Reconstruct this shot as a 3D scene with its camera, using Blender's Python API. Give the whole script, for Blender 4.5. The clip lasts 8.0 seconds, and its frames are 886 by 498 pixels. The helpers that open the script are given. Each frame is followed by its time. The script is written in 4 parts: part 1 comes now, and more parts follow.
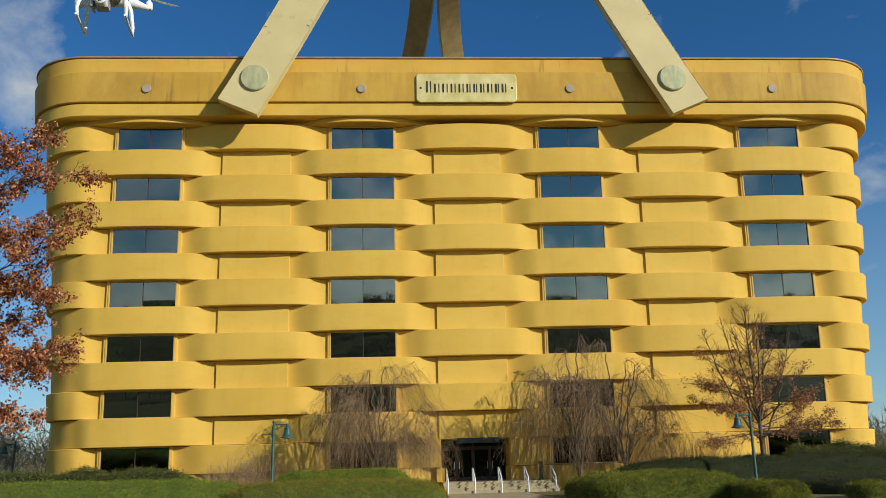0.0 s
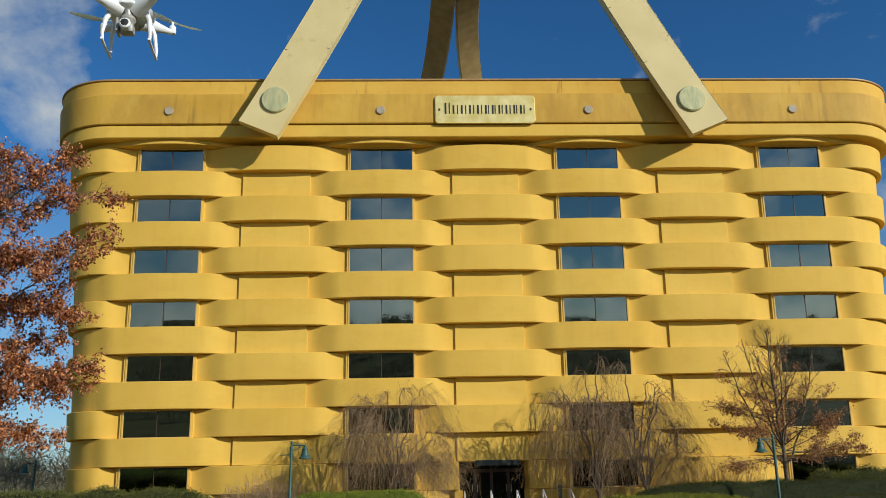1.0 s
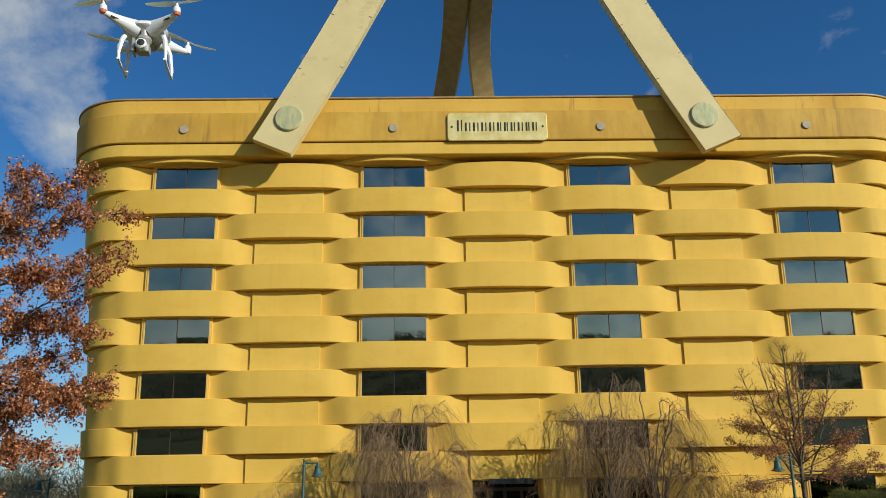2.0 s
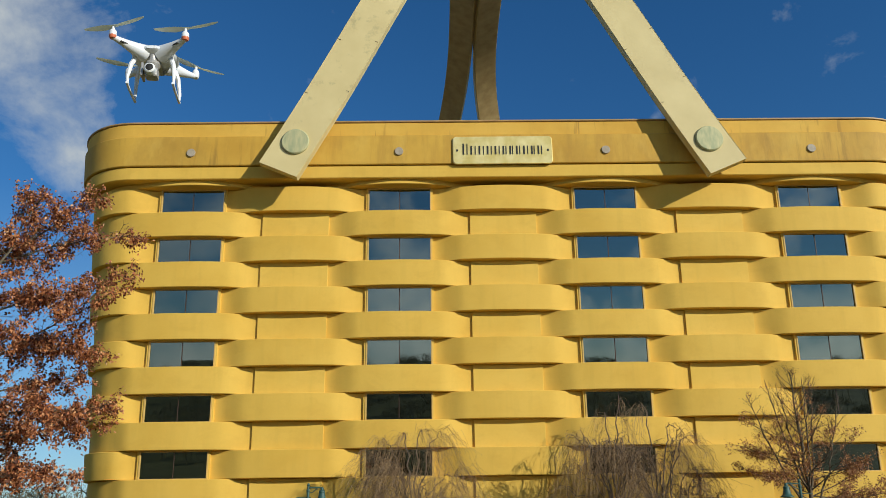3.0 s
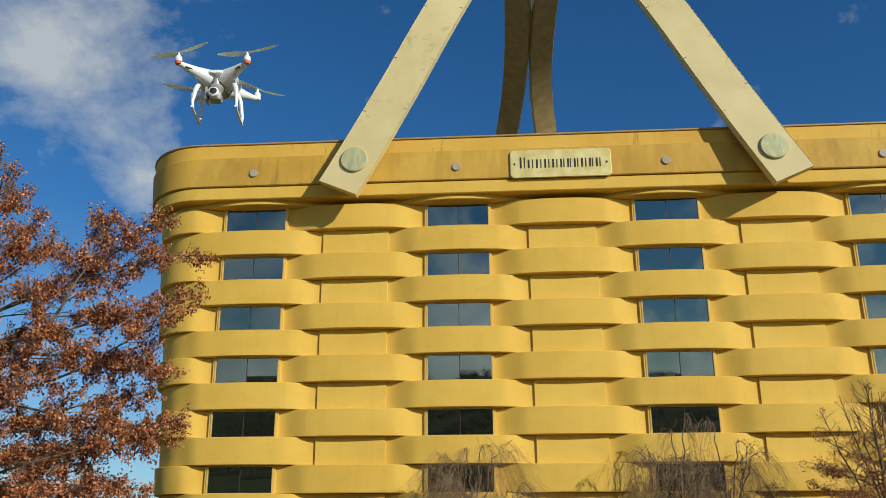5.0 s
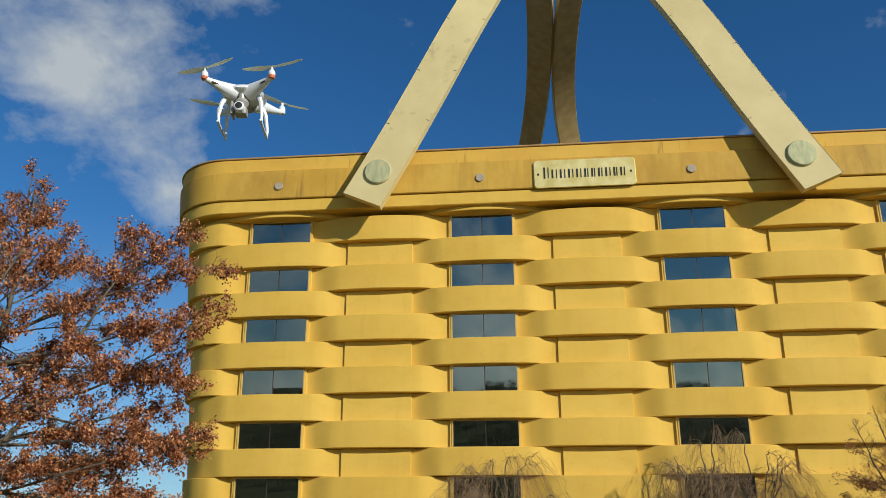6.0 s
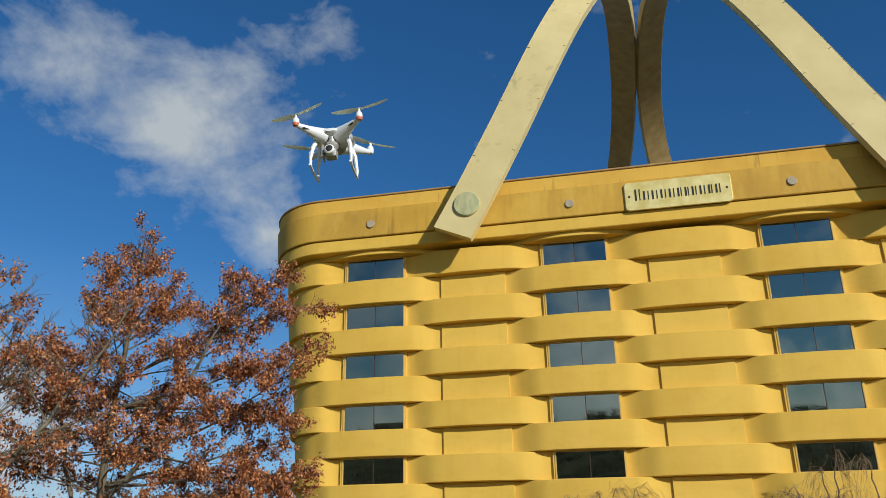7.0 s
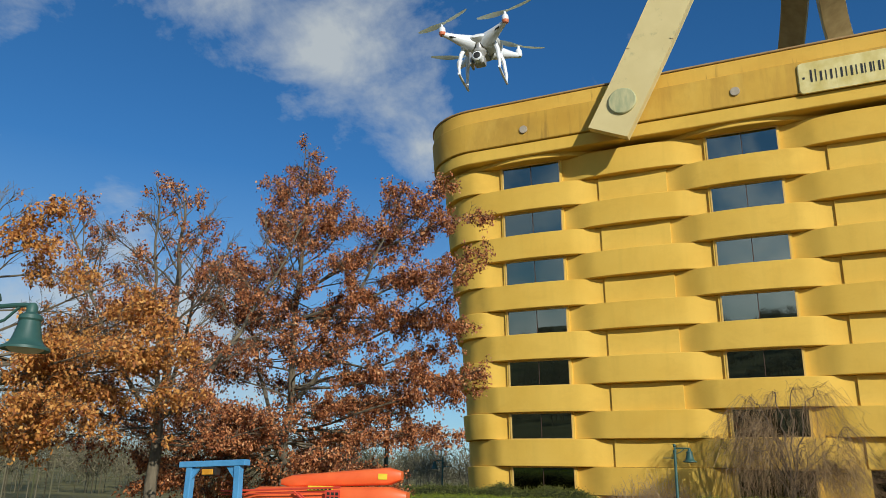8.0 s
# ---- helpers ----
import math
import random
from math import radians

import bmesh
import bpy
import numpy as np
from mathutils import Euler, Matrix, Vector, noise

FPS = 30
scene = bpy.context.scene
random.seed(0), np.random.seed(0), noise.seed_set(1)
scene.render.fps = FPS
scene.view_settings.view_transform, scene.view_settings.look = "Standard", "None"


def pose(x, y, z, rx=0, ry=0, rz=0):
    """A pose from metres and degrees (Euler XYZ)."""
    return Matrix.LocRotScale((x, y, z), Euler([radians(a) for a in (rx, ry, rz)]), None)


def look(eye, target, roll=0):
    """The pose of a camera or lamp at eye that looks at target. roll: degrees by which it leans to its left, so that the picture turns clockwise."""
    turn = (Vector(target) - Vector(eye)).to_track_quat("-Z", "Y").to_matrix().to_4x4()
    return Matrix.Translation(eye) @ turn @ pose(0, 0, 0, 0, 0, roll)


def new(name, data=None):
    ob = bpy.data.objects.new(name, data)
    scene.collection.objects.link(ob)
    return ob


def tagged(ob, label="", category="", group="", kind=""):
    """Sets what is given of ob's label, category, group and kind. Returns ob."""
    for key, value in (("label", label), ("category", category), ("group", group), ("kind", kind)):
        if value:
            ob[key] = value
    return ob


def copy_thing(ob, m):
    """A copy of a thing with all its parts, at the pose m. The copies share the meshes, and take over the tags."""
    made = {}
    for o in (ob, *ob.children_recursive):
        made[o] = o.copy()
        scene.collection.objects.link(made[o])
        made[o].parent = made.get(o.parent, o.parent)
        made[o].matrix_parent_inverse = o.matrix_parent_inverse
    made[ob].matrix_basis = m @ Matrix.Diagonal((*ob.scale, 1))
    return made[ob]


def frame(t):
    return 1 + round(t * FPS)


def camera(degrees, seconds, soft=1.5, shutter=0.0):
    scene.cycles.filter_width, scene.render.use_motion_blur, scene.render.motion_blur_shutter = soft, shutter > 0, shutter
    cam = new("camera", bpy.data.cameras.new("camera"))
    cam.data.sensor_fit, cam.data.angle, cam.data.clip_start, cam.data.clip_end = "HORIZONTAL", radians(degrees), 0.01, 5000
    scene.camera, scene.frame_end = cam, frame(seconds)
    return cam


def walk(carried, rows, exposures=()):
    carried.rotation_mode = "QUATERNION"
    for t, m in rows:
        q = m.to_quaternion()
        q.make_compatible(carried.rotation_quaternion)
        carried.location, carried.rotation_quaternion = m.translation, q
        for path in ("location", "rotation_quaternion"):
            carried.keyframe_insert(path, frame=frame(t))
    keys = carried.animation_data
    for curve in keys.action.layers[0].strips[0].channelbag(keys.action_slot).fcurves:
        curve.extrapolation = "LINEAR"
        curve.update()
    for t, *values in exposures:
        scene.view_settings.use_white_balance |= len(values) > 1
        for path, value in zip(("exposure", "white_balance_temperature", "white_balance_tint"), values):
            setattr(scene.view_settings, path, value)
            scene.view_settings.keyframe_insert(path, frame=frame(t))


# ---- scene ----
cam = camera(59.6, 8.0, soft=0.8)
EYE = (0.0, 0.0, 1.6)
PATH = [  # seconds, yaw, pitch, roll
    (0.0, -2.94, 15.63, 1.54), (0.5, -2.52, 16.48, 1.41), (1.0, -1.66, 17.19, 1.07),
    (1.5, -1.24, 17.61, 0.79), (1.7, -1.00, 17.95, 0.83), (2.8, -0.46, 19.81, 0.81),
    (3.0, -0.38, 20.17, 0.70), (3.5, 0.17, 20.54, 0.53), (4.0, 0.77, 20.96, 0.59),
    (4.5, 2.60, 21.15, 0.08), (4.7, 3.23, 21.23, 0.05), (5.8, 5.51, 21.54, -0.28),
    (6.0, 5.82, 22.10, -0.26), (6.5, 6.52, 23.87, -0.19), (6.8, 9.24, 24.33, -0.25),
    (7.0, 13.23, 24.36, -0.21), (7.2, 17.71, 23.88, -0.53), (7.5, 22.67, 22.01, -1.27),
    (7.7, 24.01, 19.98, -1.32), (8.0, 25.16, 17.29, -1.30)]
walk(cam, [(t, pose(*EYE, 90 + pitch, roll, yaw)) for t, yaw, pitch, roll in PATH], [(0.0, 0.0), (8.0, 0.0)])

# ---- world, sun ----
SUN_FROM = Vector((2.41, -2.09, 1.20)).normalized()
SUN_EL = math.asin(SUN_FROM.z)
SUN_AZ = math.atan2(SUN_FROM.x, SUN_FROM.y)


def build_world():
    w = bpy.data.worlds.new("sky")
    w.use_nodes = True
    scene.world = w
    n, l = w.node_tree.nodes, w.node_tree.links
    n.clear()
    out = n.new("ShaderNodeOutputWorld")
    bg = n.new("ShaderNodeBackground")
    sky = n.new("ShaderNodeTexSky")
    sky.sky_type, sky.sun_disc = "NISHITA", False
    sky.sun_elevation, sky.sun_rotation = SUN_EL, SUN_AZ
    sky.altitude, sky.air_density, sky.dust_density, sky.ozone_density = 300, 1.0, 0.0, 3.5
    tc = n.new("ShaderNodeTexCoord")
    # clouds: a broken bank round one direction, thin elsewhere
    mp = n.new("ShaderNodeMapping")
    mp.inputs["Scale"].default_value = (2.2, 2.2, 3.4)
    n1 = n.new("ShaderNodeTexNoise")
    n1.inputs["Scale"].default_value, n1.inputs["Detail"].default_value, n1.inputs["Roughness"].default_value = 3.0, 10, 0.56
    n1.inputs["Distortion"].default_value = 0.25
    l.new(tc.outputs["Generated"], mp.inputs["Vector"])
    l.new(mp.outputs["Vector"], n1.inputs["Vector"])
    total = None
    banks = (((-0.475, 0.672, 0.568), 170.0, 0.60), ((-0.530, 0.672, 0.517), 220.0, 0.42), ((-0.461, 0.732, 0.502), 260.0, 0.50), ((-0.416, 0.787, 0.456), 320.0, 0.52),
             ((-0.398, 0.819, 0.412), 900.0, 0.25), ((-0.575, 0.600, 0.556), 420.0, 0.50), ((-0.322, 0.705, 0.632), 600.0, 0.45), ((-0.740, 0.455, 0.495), 420.0, 0.75),
             ((-0.772, 0.610, 0.176), 150.0, 1.15), ((-0.674, 0.719, 0.165), 160.0, 1.10), ((-0.20, -0.93, 0.30), 1.4, 0.42), ((-0.640, 0.650, 0.410), 260.0, -0.6), ((-0.432, 0.723, 0.539), 420.0, 0.28))
    for (dx, dy, dz), tight, gain in banks:
        dot = n.new("ShaderNodeVectorMath")
        dot.operation = "DOT_PRODUCT"
        dot.inputs[1].default_value = Vector((dx, dy, dz)).normalized()
        l.new(tc.outputs["Generated"], dot.inputs[0])
        mx = n.new("ShaderNodeMath")
        mx.operation = "MAXIMUM"
        mx.inputs[1].default_value = 0.0
        l.new(dot.outputs["Value"], mx.inputs[0])
        pw = n.new("ShaderNodeMath")
        pw.operation = "POWER"
        pw.inputs[1].default_value = tight
        l.new(mx.outputs[0], pw.inputs[0])
        ga = n.new("ShaderNodeMath")
        ga.operation = "MULTIPLY_ADD"
        ga.inputs[1].default_value = gain * 0.95
        l.new(pw.outputs[0], ga.inputs[0])
        if total is None:
            ga.inputs[2].default_value = -1.22
        else:
            l.new(total.outputs[0], ga.inputs[2])
        total = ga
    add = n.new("ShaderNodeMath")
    add.operation = "MULTIPLY_ADD"
    add.inputs[1].default_value = 5.0
    # long wisps drawn out over the finer billows
    turn = n.new("ShaderNodeMapping")
    turn.inputs["Rotation"].default_value = (0.5, -0.6, 0.4)
    turn.inputs["Scale"].default_value = (11.0, 8.0, 13.0)
    wisp = n.new("ShaderNodeTexNoise")
    wisp.inputs["Scale"].default_value, wisp.inputs["Detail"].default_value, wisp.inputs["Roughness"].default_value = 1.0, 9, 0.62
    wisp.inputs["Distortion"].default_value = 0.3
    l.new(tc.outputs["Generated"], turn.inputs["Vector"])
    l.new(turn.outputs["Vector"], wisp.inputs["Vector"])
    tex = n.new("ShaderNodeMath")
    tex.operation = "MULTIPLY_ADD"
    tex.inputs[1].default_value = 0.42
    l.new(wisp.outputs["Fac"], tex.inputs[0])
    scaled = n.new("ShaderNodeMath")
    scaled.operation = "MULTIPLY"
    scaled.inputs[1].default_value = 0.58
    l.new(n1.outputs["Fac"], scaled.inputs[0])
    l.new(scaled.outputs[0], tex.inputs[2])
    l.new(tex.outputs[0], add.inputs[0])
    l.new(total.outputs[0], add.inputs[2])
    # more cloud towards the horizon
    sep = n.new("ShaderNodeSeparateXYZ")
    l.new(tc.outputs["Generated"], sep.inputs[0])
    low = n.new("ShaderNodeMapRange")
    for k, v in zip(("From Min", "From Max", "To Min", "To Max"), (0.0, 0.26, 0.60, 0.0)):
        low.inputs[k].default_value = v
    l.new(sep.outputs["Z"], low.inputs["Value"])
    both = n.new("ShaderNodeMath")
    l.new(add.outputs[0], both.inputs[0])
    l.new(low.outputs[0], both.inputs[1])
    add = both
    half = n.new("ShaderNodeMath")
    half.operation = "MULTIPLY"
    half.inputs[1].default_value = 0.35
    l.new(add.outputs[0], half.inputs[0])
    ramp = n.new("ShaderNodeValToRGB")
    ramp.color_ramp.elements[0].position, ramp.color_ramp.elements[0].color = 0.58, (0, 0, 0, 1)
    ramp.color_ramp.elements[1].position, ramp.color_ramp.elements[1].color = 1.12, (0.84, 0.84, 0.84, 1)
    l.new(half.outputs[0], ramp.inputs["Fac"])
    mix = n.new("ShaderNodeMixRGB")
    facing = n.new("ShaderNodeVectorMath")
    facing.operation = "DOT_PRODUCT"
    facing.inputs[1].default_value = SUN_FROM
    l.new(tc.outputs["Generated"], facing.inputs[0])
    glow = n.new("ShaderNodeMapRange")
    for k, v in zip(("From Min", "From Max", "To Min", "To Max"), (0.1, 1.0, 0.0, 1.0)):
        glow.inputs[k].default_value = v
    l.new(facing.outputs["Value"], glow.inputs["Value"])
    lit = n.new("ShaderNodeMixRGB")
    lit.inputs["Color1"].default_value, lit.inputs["Color2"].default_value = (5.7, 6.15, 6.2, 1), (22.0, 20.5, 18.5, 1)
    l.new(glow.outputs[0], lit.inputs["Fac"])
    l.new(lit.outputs["Color"], mix.inputs["Color2"])
    l.new(ramp.outputs["Color"], mix.inputs["Fac"])
    hs = n.new("ShaderNodeHueSaturation")
    hs.inputs["Saturation"].default_value = 1.22
    l.new(sky.outputs["Color"], hs.inputs["Color"])
    clear = n.new("ShaderNodeMixRGB")
    clear.blend_type = "MULTIPLY"
    clear.inputs["Fac"].default_value, clear.inputs["Color2"].default_value = 1.0, (0.88, 1.05, 1.15, 1)
    l.new(hs.outputs["Color"], clear.inputs["Color1"])
    pale = n.new("ShaderNodeMapRange")
    for k, v in zip(("From Min", "From Max", "To Min", "To Max"), (0.0, 0.38, 0.56, 0.0)):
        pale.inputs[k].default_value = v
    l.new(sep.outputs["Z"], pale.inputs["Value"])
    haze = n.new("ShaderNodeMixRGB")
    haze.inputs["Color2"].default_value = (3.1, 4.8, 6.0, 1)
    l.new(pale.outputs[0], haze.inputs["Fac"])
    l.new(clear.outputs["Color"], haze.inputs["Color1"])
    l.new(haze.outputs["Color"], mix.inputs["Color1"])
    l.new(mix.outputs["Color"], bg.inputs["Color"])
    bg.inputs["Strength"].default_value = SKY_STRENGTH
    l.new(bg.outputs[0], out.inputs["Surface"])


SKY_STRENGTH = 0.092
build_world()
sun_data = bpy.data.lights.new("sun", "SUN")
sun_data.energy, sun_data.angle, sun_data.color = 4.2, radians(0.5), (1.0, 0.995, 0.90)
sun = new("sun", sun_data)
sun.matrix_world = look(SUN_FROM * 100, (0, 0, 0))

# ---- materials ----


class Mat:
    """A small node-material builder."""

    def __init__(self, name, rough=0.7, metal=0.0, spec=0.5):
        self.m = bpy.data.materials.new(name)
        self.m.use_nodes = True
        self.n, self.l = self.m.node_tree.nodes, self.m.node_tree.links
        self.b = self.n["Principled BSDF"]
        self.b.inputs["Roughness"].default_value, self.b.inputs["Metallic"].default_value = rough, metal
        self.b.inputs["Specular IOR Level"].default_value = spec
        self.tc = self.n.new("ShaderNodeTexCoord")

    def noise(self, scale, detail=4.0, stretch=(1, 1, 1), rough=0.55, dist=0.0):
        mp = self.n.new("ShaderNodeMapping")
        mp.inputs["Scale"].default_value = stretch
        geo = self.n.new("ShaderNodeNewGeometry")
        self.l.new(geo.outputs["Position"], mp.inputs["Vector"])
        t = self.n.new("ShaderNodeTexNoise")
        t.inputs["Scale"].default_value, t.inputs["Detail"].default_value = scale, detail
        t.inputs["Roughness"].default_value, t.inputs["Distortion"].default_value = rough, dist
        self.l.new(mp.outputs["Vector"], t.inputs["Vector"])
        return t.outputs["Fac"]

    def ramp(self, fac, *stops):
        r = self.n.new("ShaderNodeValToRGB")
        e = r.color_ramp.elements
        while len(e) < len(stops):
            e.new(0.5)
        for k, (p, c) in zip(e, stops):
            k.position, k.color = p, (*c, 1) if len(c) == 3 else c
        self.l.new(fac, r.inputs["Fac"])
        return r.outputs["Color"]

    def mix(self, fac, a, b, mode="MIX"):
        x = self.n.new("ShaderNodeMixRGB")
        x.blend_type = mode
        for s, v in zip(("Fac", "Color1", "Color2"), (fac, a, b)):
            if isinstance(v, (int, float)):
                x.inputs[s].default_value = v
            elif isinstance(v, tuple):
                x.inputs[s].default_value = (*v, 1)
            else:
                self.l.new(v, x.inputs[s])
        return x.outputs["Color"]

    def random(self, island=False):
        if island:
            return self.n.new("ShaderNodeNewGeometry").outputs["Random Per Island"]
        return self.n.new("ShaderNodeObjectInfo").outputs["Random"]

    def color(self, c):
        if isinstance(c, tuple):
            self.b.inputs["Base Color"].default_value = (*c, 1)
        else:
            self.l.new(c, self.b.inputs["Base Color"])
        return self

    def bump(self, fac, strength=0.3, dist=0.02):
        b = self.n.new("ShaderNodeBump")
        b.inputs["Strength"].default_value, b.inputs["Distance"].default_value = strength, dist
        self.l.new(fac, b.inputs["Height"])
        self.l.new(b.outputs["Normal"], self.b.inputs["Normal"])
        return self


def stucco(name, base, dark, light, drips=0.0):
    m = Mat(name, rough=0.75, spec=0.25)
    big = m.noise(0.22, 5)
    fine = m.noise(9.0, 4)
    c = m.ramp(big, (0.3, dark), (0.5, base), (0.72, light))
    streak = m.noise(1.0, 5, (1.6, 1.6, 0.12))
    c = m.mix(m.ramp(streak, (0.52, (0, 0, 0)), (0.80, (0.30, 0.30, 0.30))), c, tuple(x * 0.72 for x in base))
    grime = m.noise(0.55, 7, (1, 1, 1.6), 0.68, 0.4)
    c = m.mix(m.ramp(grime, (0.50, (0, 0, 0)), (0.76, (0.34, 0.34, 0.34))), c, (base[0] * 0.74, base[1] * 0.66, base[2] * 0.62))
    c = m.mix(m.ramp(fine, (0.35, (0.10, 0.10, 0.10)), (0.65, (0, 0, 0))), c, tuple(x * 0.8 for x in base))
    if drips:
        run = m.noise(1.0, 3, (2.1, 2.1, 0.05), 0.6)
        patch = m.noise(0.13, 3, (1, 1, 0.2))
        f = m.mix(1.0, m.ramp(run, (0.58, (0, 0, 0)), (0.66, (drips, drips, drips))), m.ramp(patch, (0.46, (0, 0, 0)), (0.58, (1, 1, 1))), "MULTIPLY")
        c = m.mix(f, c, (0.27, 0.135, 0.030))
    c = m.mix(m.ramp(m.random(), (0.0, (0.0, 0.0, 0.0)), (1.0, (0.10, 0.10, 0.10))), c, dark)
    m.color(c)
    m.bump(m.noise(40.0, 3), 0.25, 0.01)
    return m.m


M_BAND = stucco("yellow_stucco", (0.722, 0.445, 0.076), (0.672, 0.398, 0.060), (0.752, 0.474, 0.088))
M_PANEL = stucco("pale_yellow_stucco", (0.737, 0.468, 0.083), (0.698, 0.430, 0.070), (0.767, 0.497, 0.098))
M_STRIP = stucco("streaked_yellow_stucco", (0.704, 0.411, 0.068), (0.624, 0.343, 0.050), (0.739, 0.450, 0.083), 0.70)


def fascia_material():
    """Ochre render with rain streaks that run down from the strip above."""
    m = Mat("weathered_fascia", rough=0.7, spec=0.3)
    base = m.ramp(m.noise(0.3, 5), (0.3, (0.538, 0.295, 0.039)), (0.7, (0.648, 0.384, 0.060)))
    run = m.noise(1.0, 6, (0.8, 0.8, 0.10), 0.65)
    c = m.mix(m.ramp(run, (0.50, (0, 0, 0)), (0.74, (0.62, 0.62, 0.62))), base, (0.38, 0.200, 0.034))
    blot = m.noise(0.16, 6, (1, 1, 0.7), 0.66)
    c = m.mix(m.ramp(blot, (0.48, (0, 0, 0)), (0.66, (0.55, 0.55, 0.55))), c, (0.36, 0.21, 0.038))
    pale = m.noise(0.7, 6, (1, 1, 0.5), 0.6)
    c = m.mix(m.ramp(pale, (0.54, (0, 0, 0)), (0.72, (0.35, 0.35, 0.35))), c, (0.70, 0.45, 0.095))
    drip = m.noise(1.0, 5, (1.5, 1.5, 0.07), 0.65)
    patch = m.noise(0.11, 3, (1, 1, 0.4))
    f = m.mix(1.0, m.ramp(drip, (0.52, (0, 0, 0)), (0.68, (0.55, 0.55, 0.55))), m.ramp(patch, (0.47, (0, 0, 0)), (0.60, (1, 1, 1))), "MULTIPLY")
    c = m.mix(f, c, (0.22, 0.115, 0.026))
    m.color(c)
    m.bump(m.noise(30.0, 3), 0.2, 0.01)
    return m.m


M_FASCIA = fascia_material()


def simple(name, c1, c2, scale=3.0, rough=0.6, metal=0.0, bump=0.15, spec=0.4, stretch=(1, 1, 1), fine=25.0, dist=0.01):
    m = Mat(name, rough, metal, spec)
    c = m.ramp(m.noise(scale, 6, stretch), (0.3, c1), (0.7, c2))
    m.color(c)
    if bump:
        m.bump(m.noise(fine, 4, stretch), bump, dist)
    return m.m


def handle_material():
    m = Mat("tan_handle_paint", 0.6, spec=0.35)
    c = m.ramp(m.noise(0.4, 6), (0.3, (0.60, 0.475, 0.220)), (0.7, (0.68, 0.548, 0.265)))
    moss = m.noise(0.9, 8, (1, 1, 1), 0.7)
    patch = m.noise(0.13, 2)
    f = m.mix(1.0, m.ramp(moss, (0.56, (0, 0, 0)), (0.66, (0.5, 0.5, 0.5))), m.ramp(patch, (0.5, (0, 0, 0)), (0.6, (1, 1, 1))), "MULTIPLY")
    c = m.mix(f, c, (0.34, 0.29, 0.15))
    m.color(c)
    m.bump(m.noise(14.0, 4), 0.15, 0.01)
    return m.m


M_HANDLE = handle_material()
# handle underside: streaky weathering, browned further to paint in its shade
M_SHADESOFFIT = simple("shaded_brown_soffit", (0.40, 0.265, 0.105), (0.56, 0.40, 0.18), 0.8, 0.75, stretch=(1, 1, 0.25))
M_VERDIGRIS = simple("verdigris_copper", (0.33, 0.35, 0.19), (0.56, 0.50, 0.26), 1.8, 0.6, 0.1, stretch=(2, 2, 0.6))
M_BRASS = simple("gold_leaf", (0.62, 0.47, 0.13), (0.86, 0.72, 0.34), 0.9, 0.42, 0.25, 0.1)
M_BLACK = simple("black_paint", (0.015, 0.014, 0.012), (0.03, 0.028, 0.024), 4, 0.5)
M_FRAME = simple("gold_window_frame", (0.55, 0.34, 0.09), (0.66, 0.42, 0.12), 2, 0.5)
M_DARKFRAME = simple("bronze_frame", (0.055, 0.030, 0.020), (0.085, 0.048, 0.032), 2, 0.45)
M_DARKSIGN = simple("dark_green_sign", (0.012, 0.02, 0.018), (0.025, 0.035, 0.03), 3, 0.5)
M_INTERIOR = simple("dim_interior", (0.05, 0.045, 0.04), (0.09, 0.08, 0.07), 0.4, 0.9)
M_ROOF = simple("roof_membrane", (0.05, 0.045, 0.04), (0.09, 0.08, 0.07), 0.5, 0.9)
M_CAP = simple("rim_cap_metal", (0.33, 0.19, 0.075), (0.46, 0.28, 0.11), 1.0, 0.5)
M_DISC = simple("grey_vent_cap", (0.30, 0.245, 0.175), (0.43, 0.355, 0.26), 3, 0.6)
M_CONCRETE = simple("pale_concrete", (0.34, 0.27, 0.15), (0.46, 0.375, 0.215), 1.2, 0.85, fine=20)
M_RAIL = simple("white_rail_paint", (0.75, 0.75, 0.74), (0.82, 0.82, 0.80), 3, 0.4)
M_GREEN = simple("green_lamp_paint", (0.026, 0.076, 0.064), (0.042, 0.110, 0.090), 2.5, 0.5)
M_LENS = simple("lamp_lens", (0.5, 0.45, 0.36), (0.6, 0.55, 0.45), 3, 0.4)
M_BARK = simple("grey_bark", (0.075, 0.060, 0.040), (0.20, 0.16, 0.105), 5, 0.9, bump=0.6, stretch=(1, 1, 0.3), dist=0.03)
M_DARKBARK = simple("brown_bark", (0.09, 0.06, 0.04), (0.17, 0.12, 0.08), 6, 0.9, bump=0.5)
M_TWIG = simple("young_oak_bark", (0.07, 0.050, 0.030), (0.17, 0.125, 0.075), 6, 0.9, bump=0.4)
M_WEEP = simple("weeping_twig_bark", (0.15, 0.088, 0.043), (0.34, 0.222, 0.112), 3, 0.9, bump=0)
M_ORANGE = simple("orange_machine_paint", (0.78, 0.115, 0.03), (0.86, 0.16, 0.042), 2, 0.4, bump=0.05)
M_REDSTEEL = simple("red_steel", (0.55, 0.05, 0.03), (0.66, 0.08, 0.04), 2, 0.45)
M_BLUE = simple("blue_steel_paint", (0.06, 0.24, 0.46), (0.10, 0.32, 0.56), 2.5, 0.5, bump=0.1)
M_YELLOW = simple("yellow_label", (0.75, 0.55, 0.03), (0.82, 0.62, 0.05), 3, 0.5, bump=0)
M_AMBER = simple("amber_lens", (0.60, 0.25, 0.02), (0.75, 0.35, 0.04), 6, 0.3, bump=0)
M_DRONE = simple("white_drone_plastic", (0.74, 0.74, 0.75), (0.80, 0.80, 0.80), 8, 0.35, bump=0)
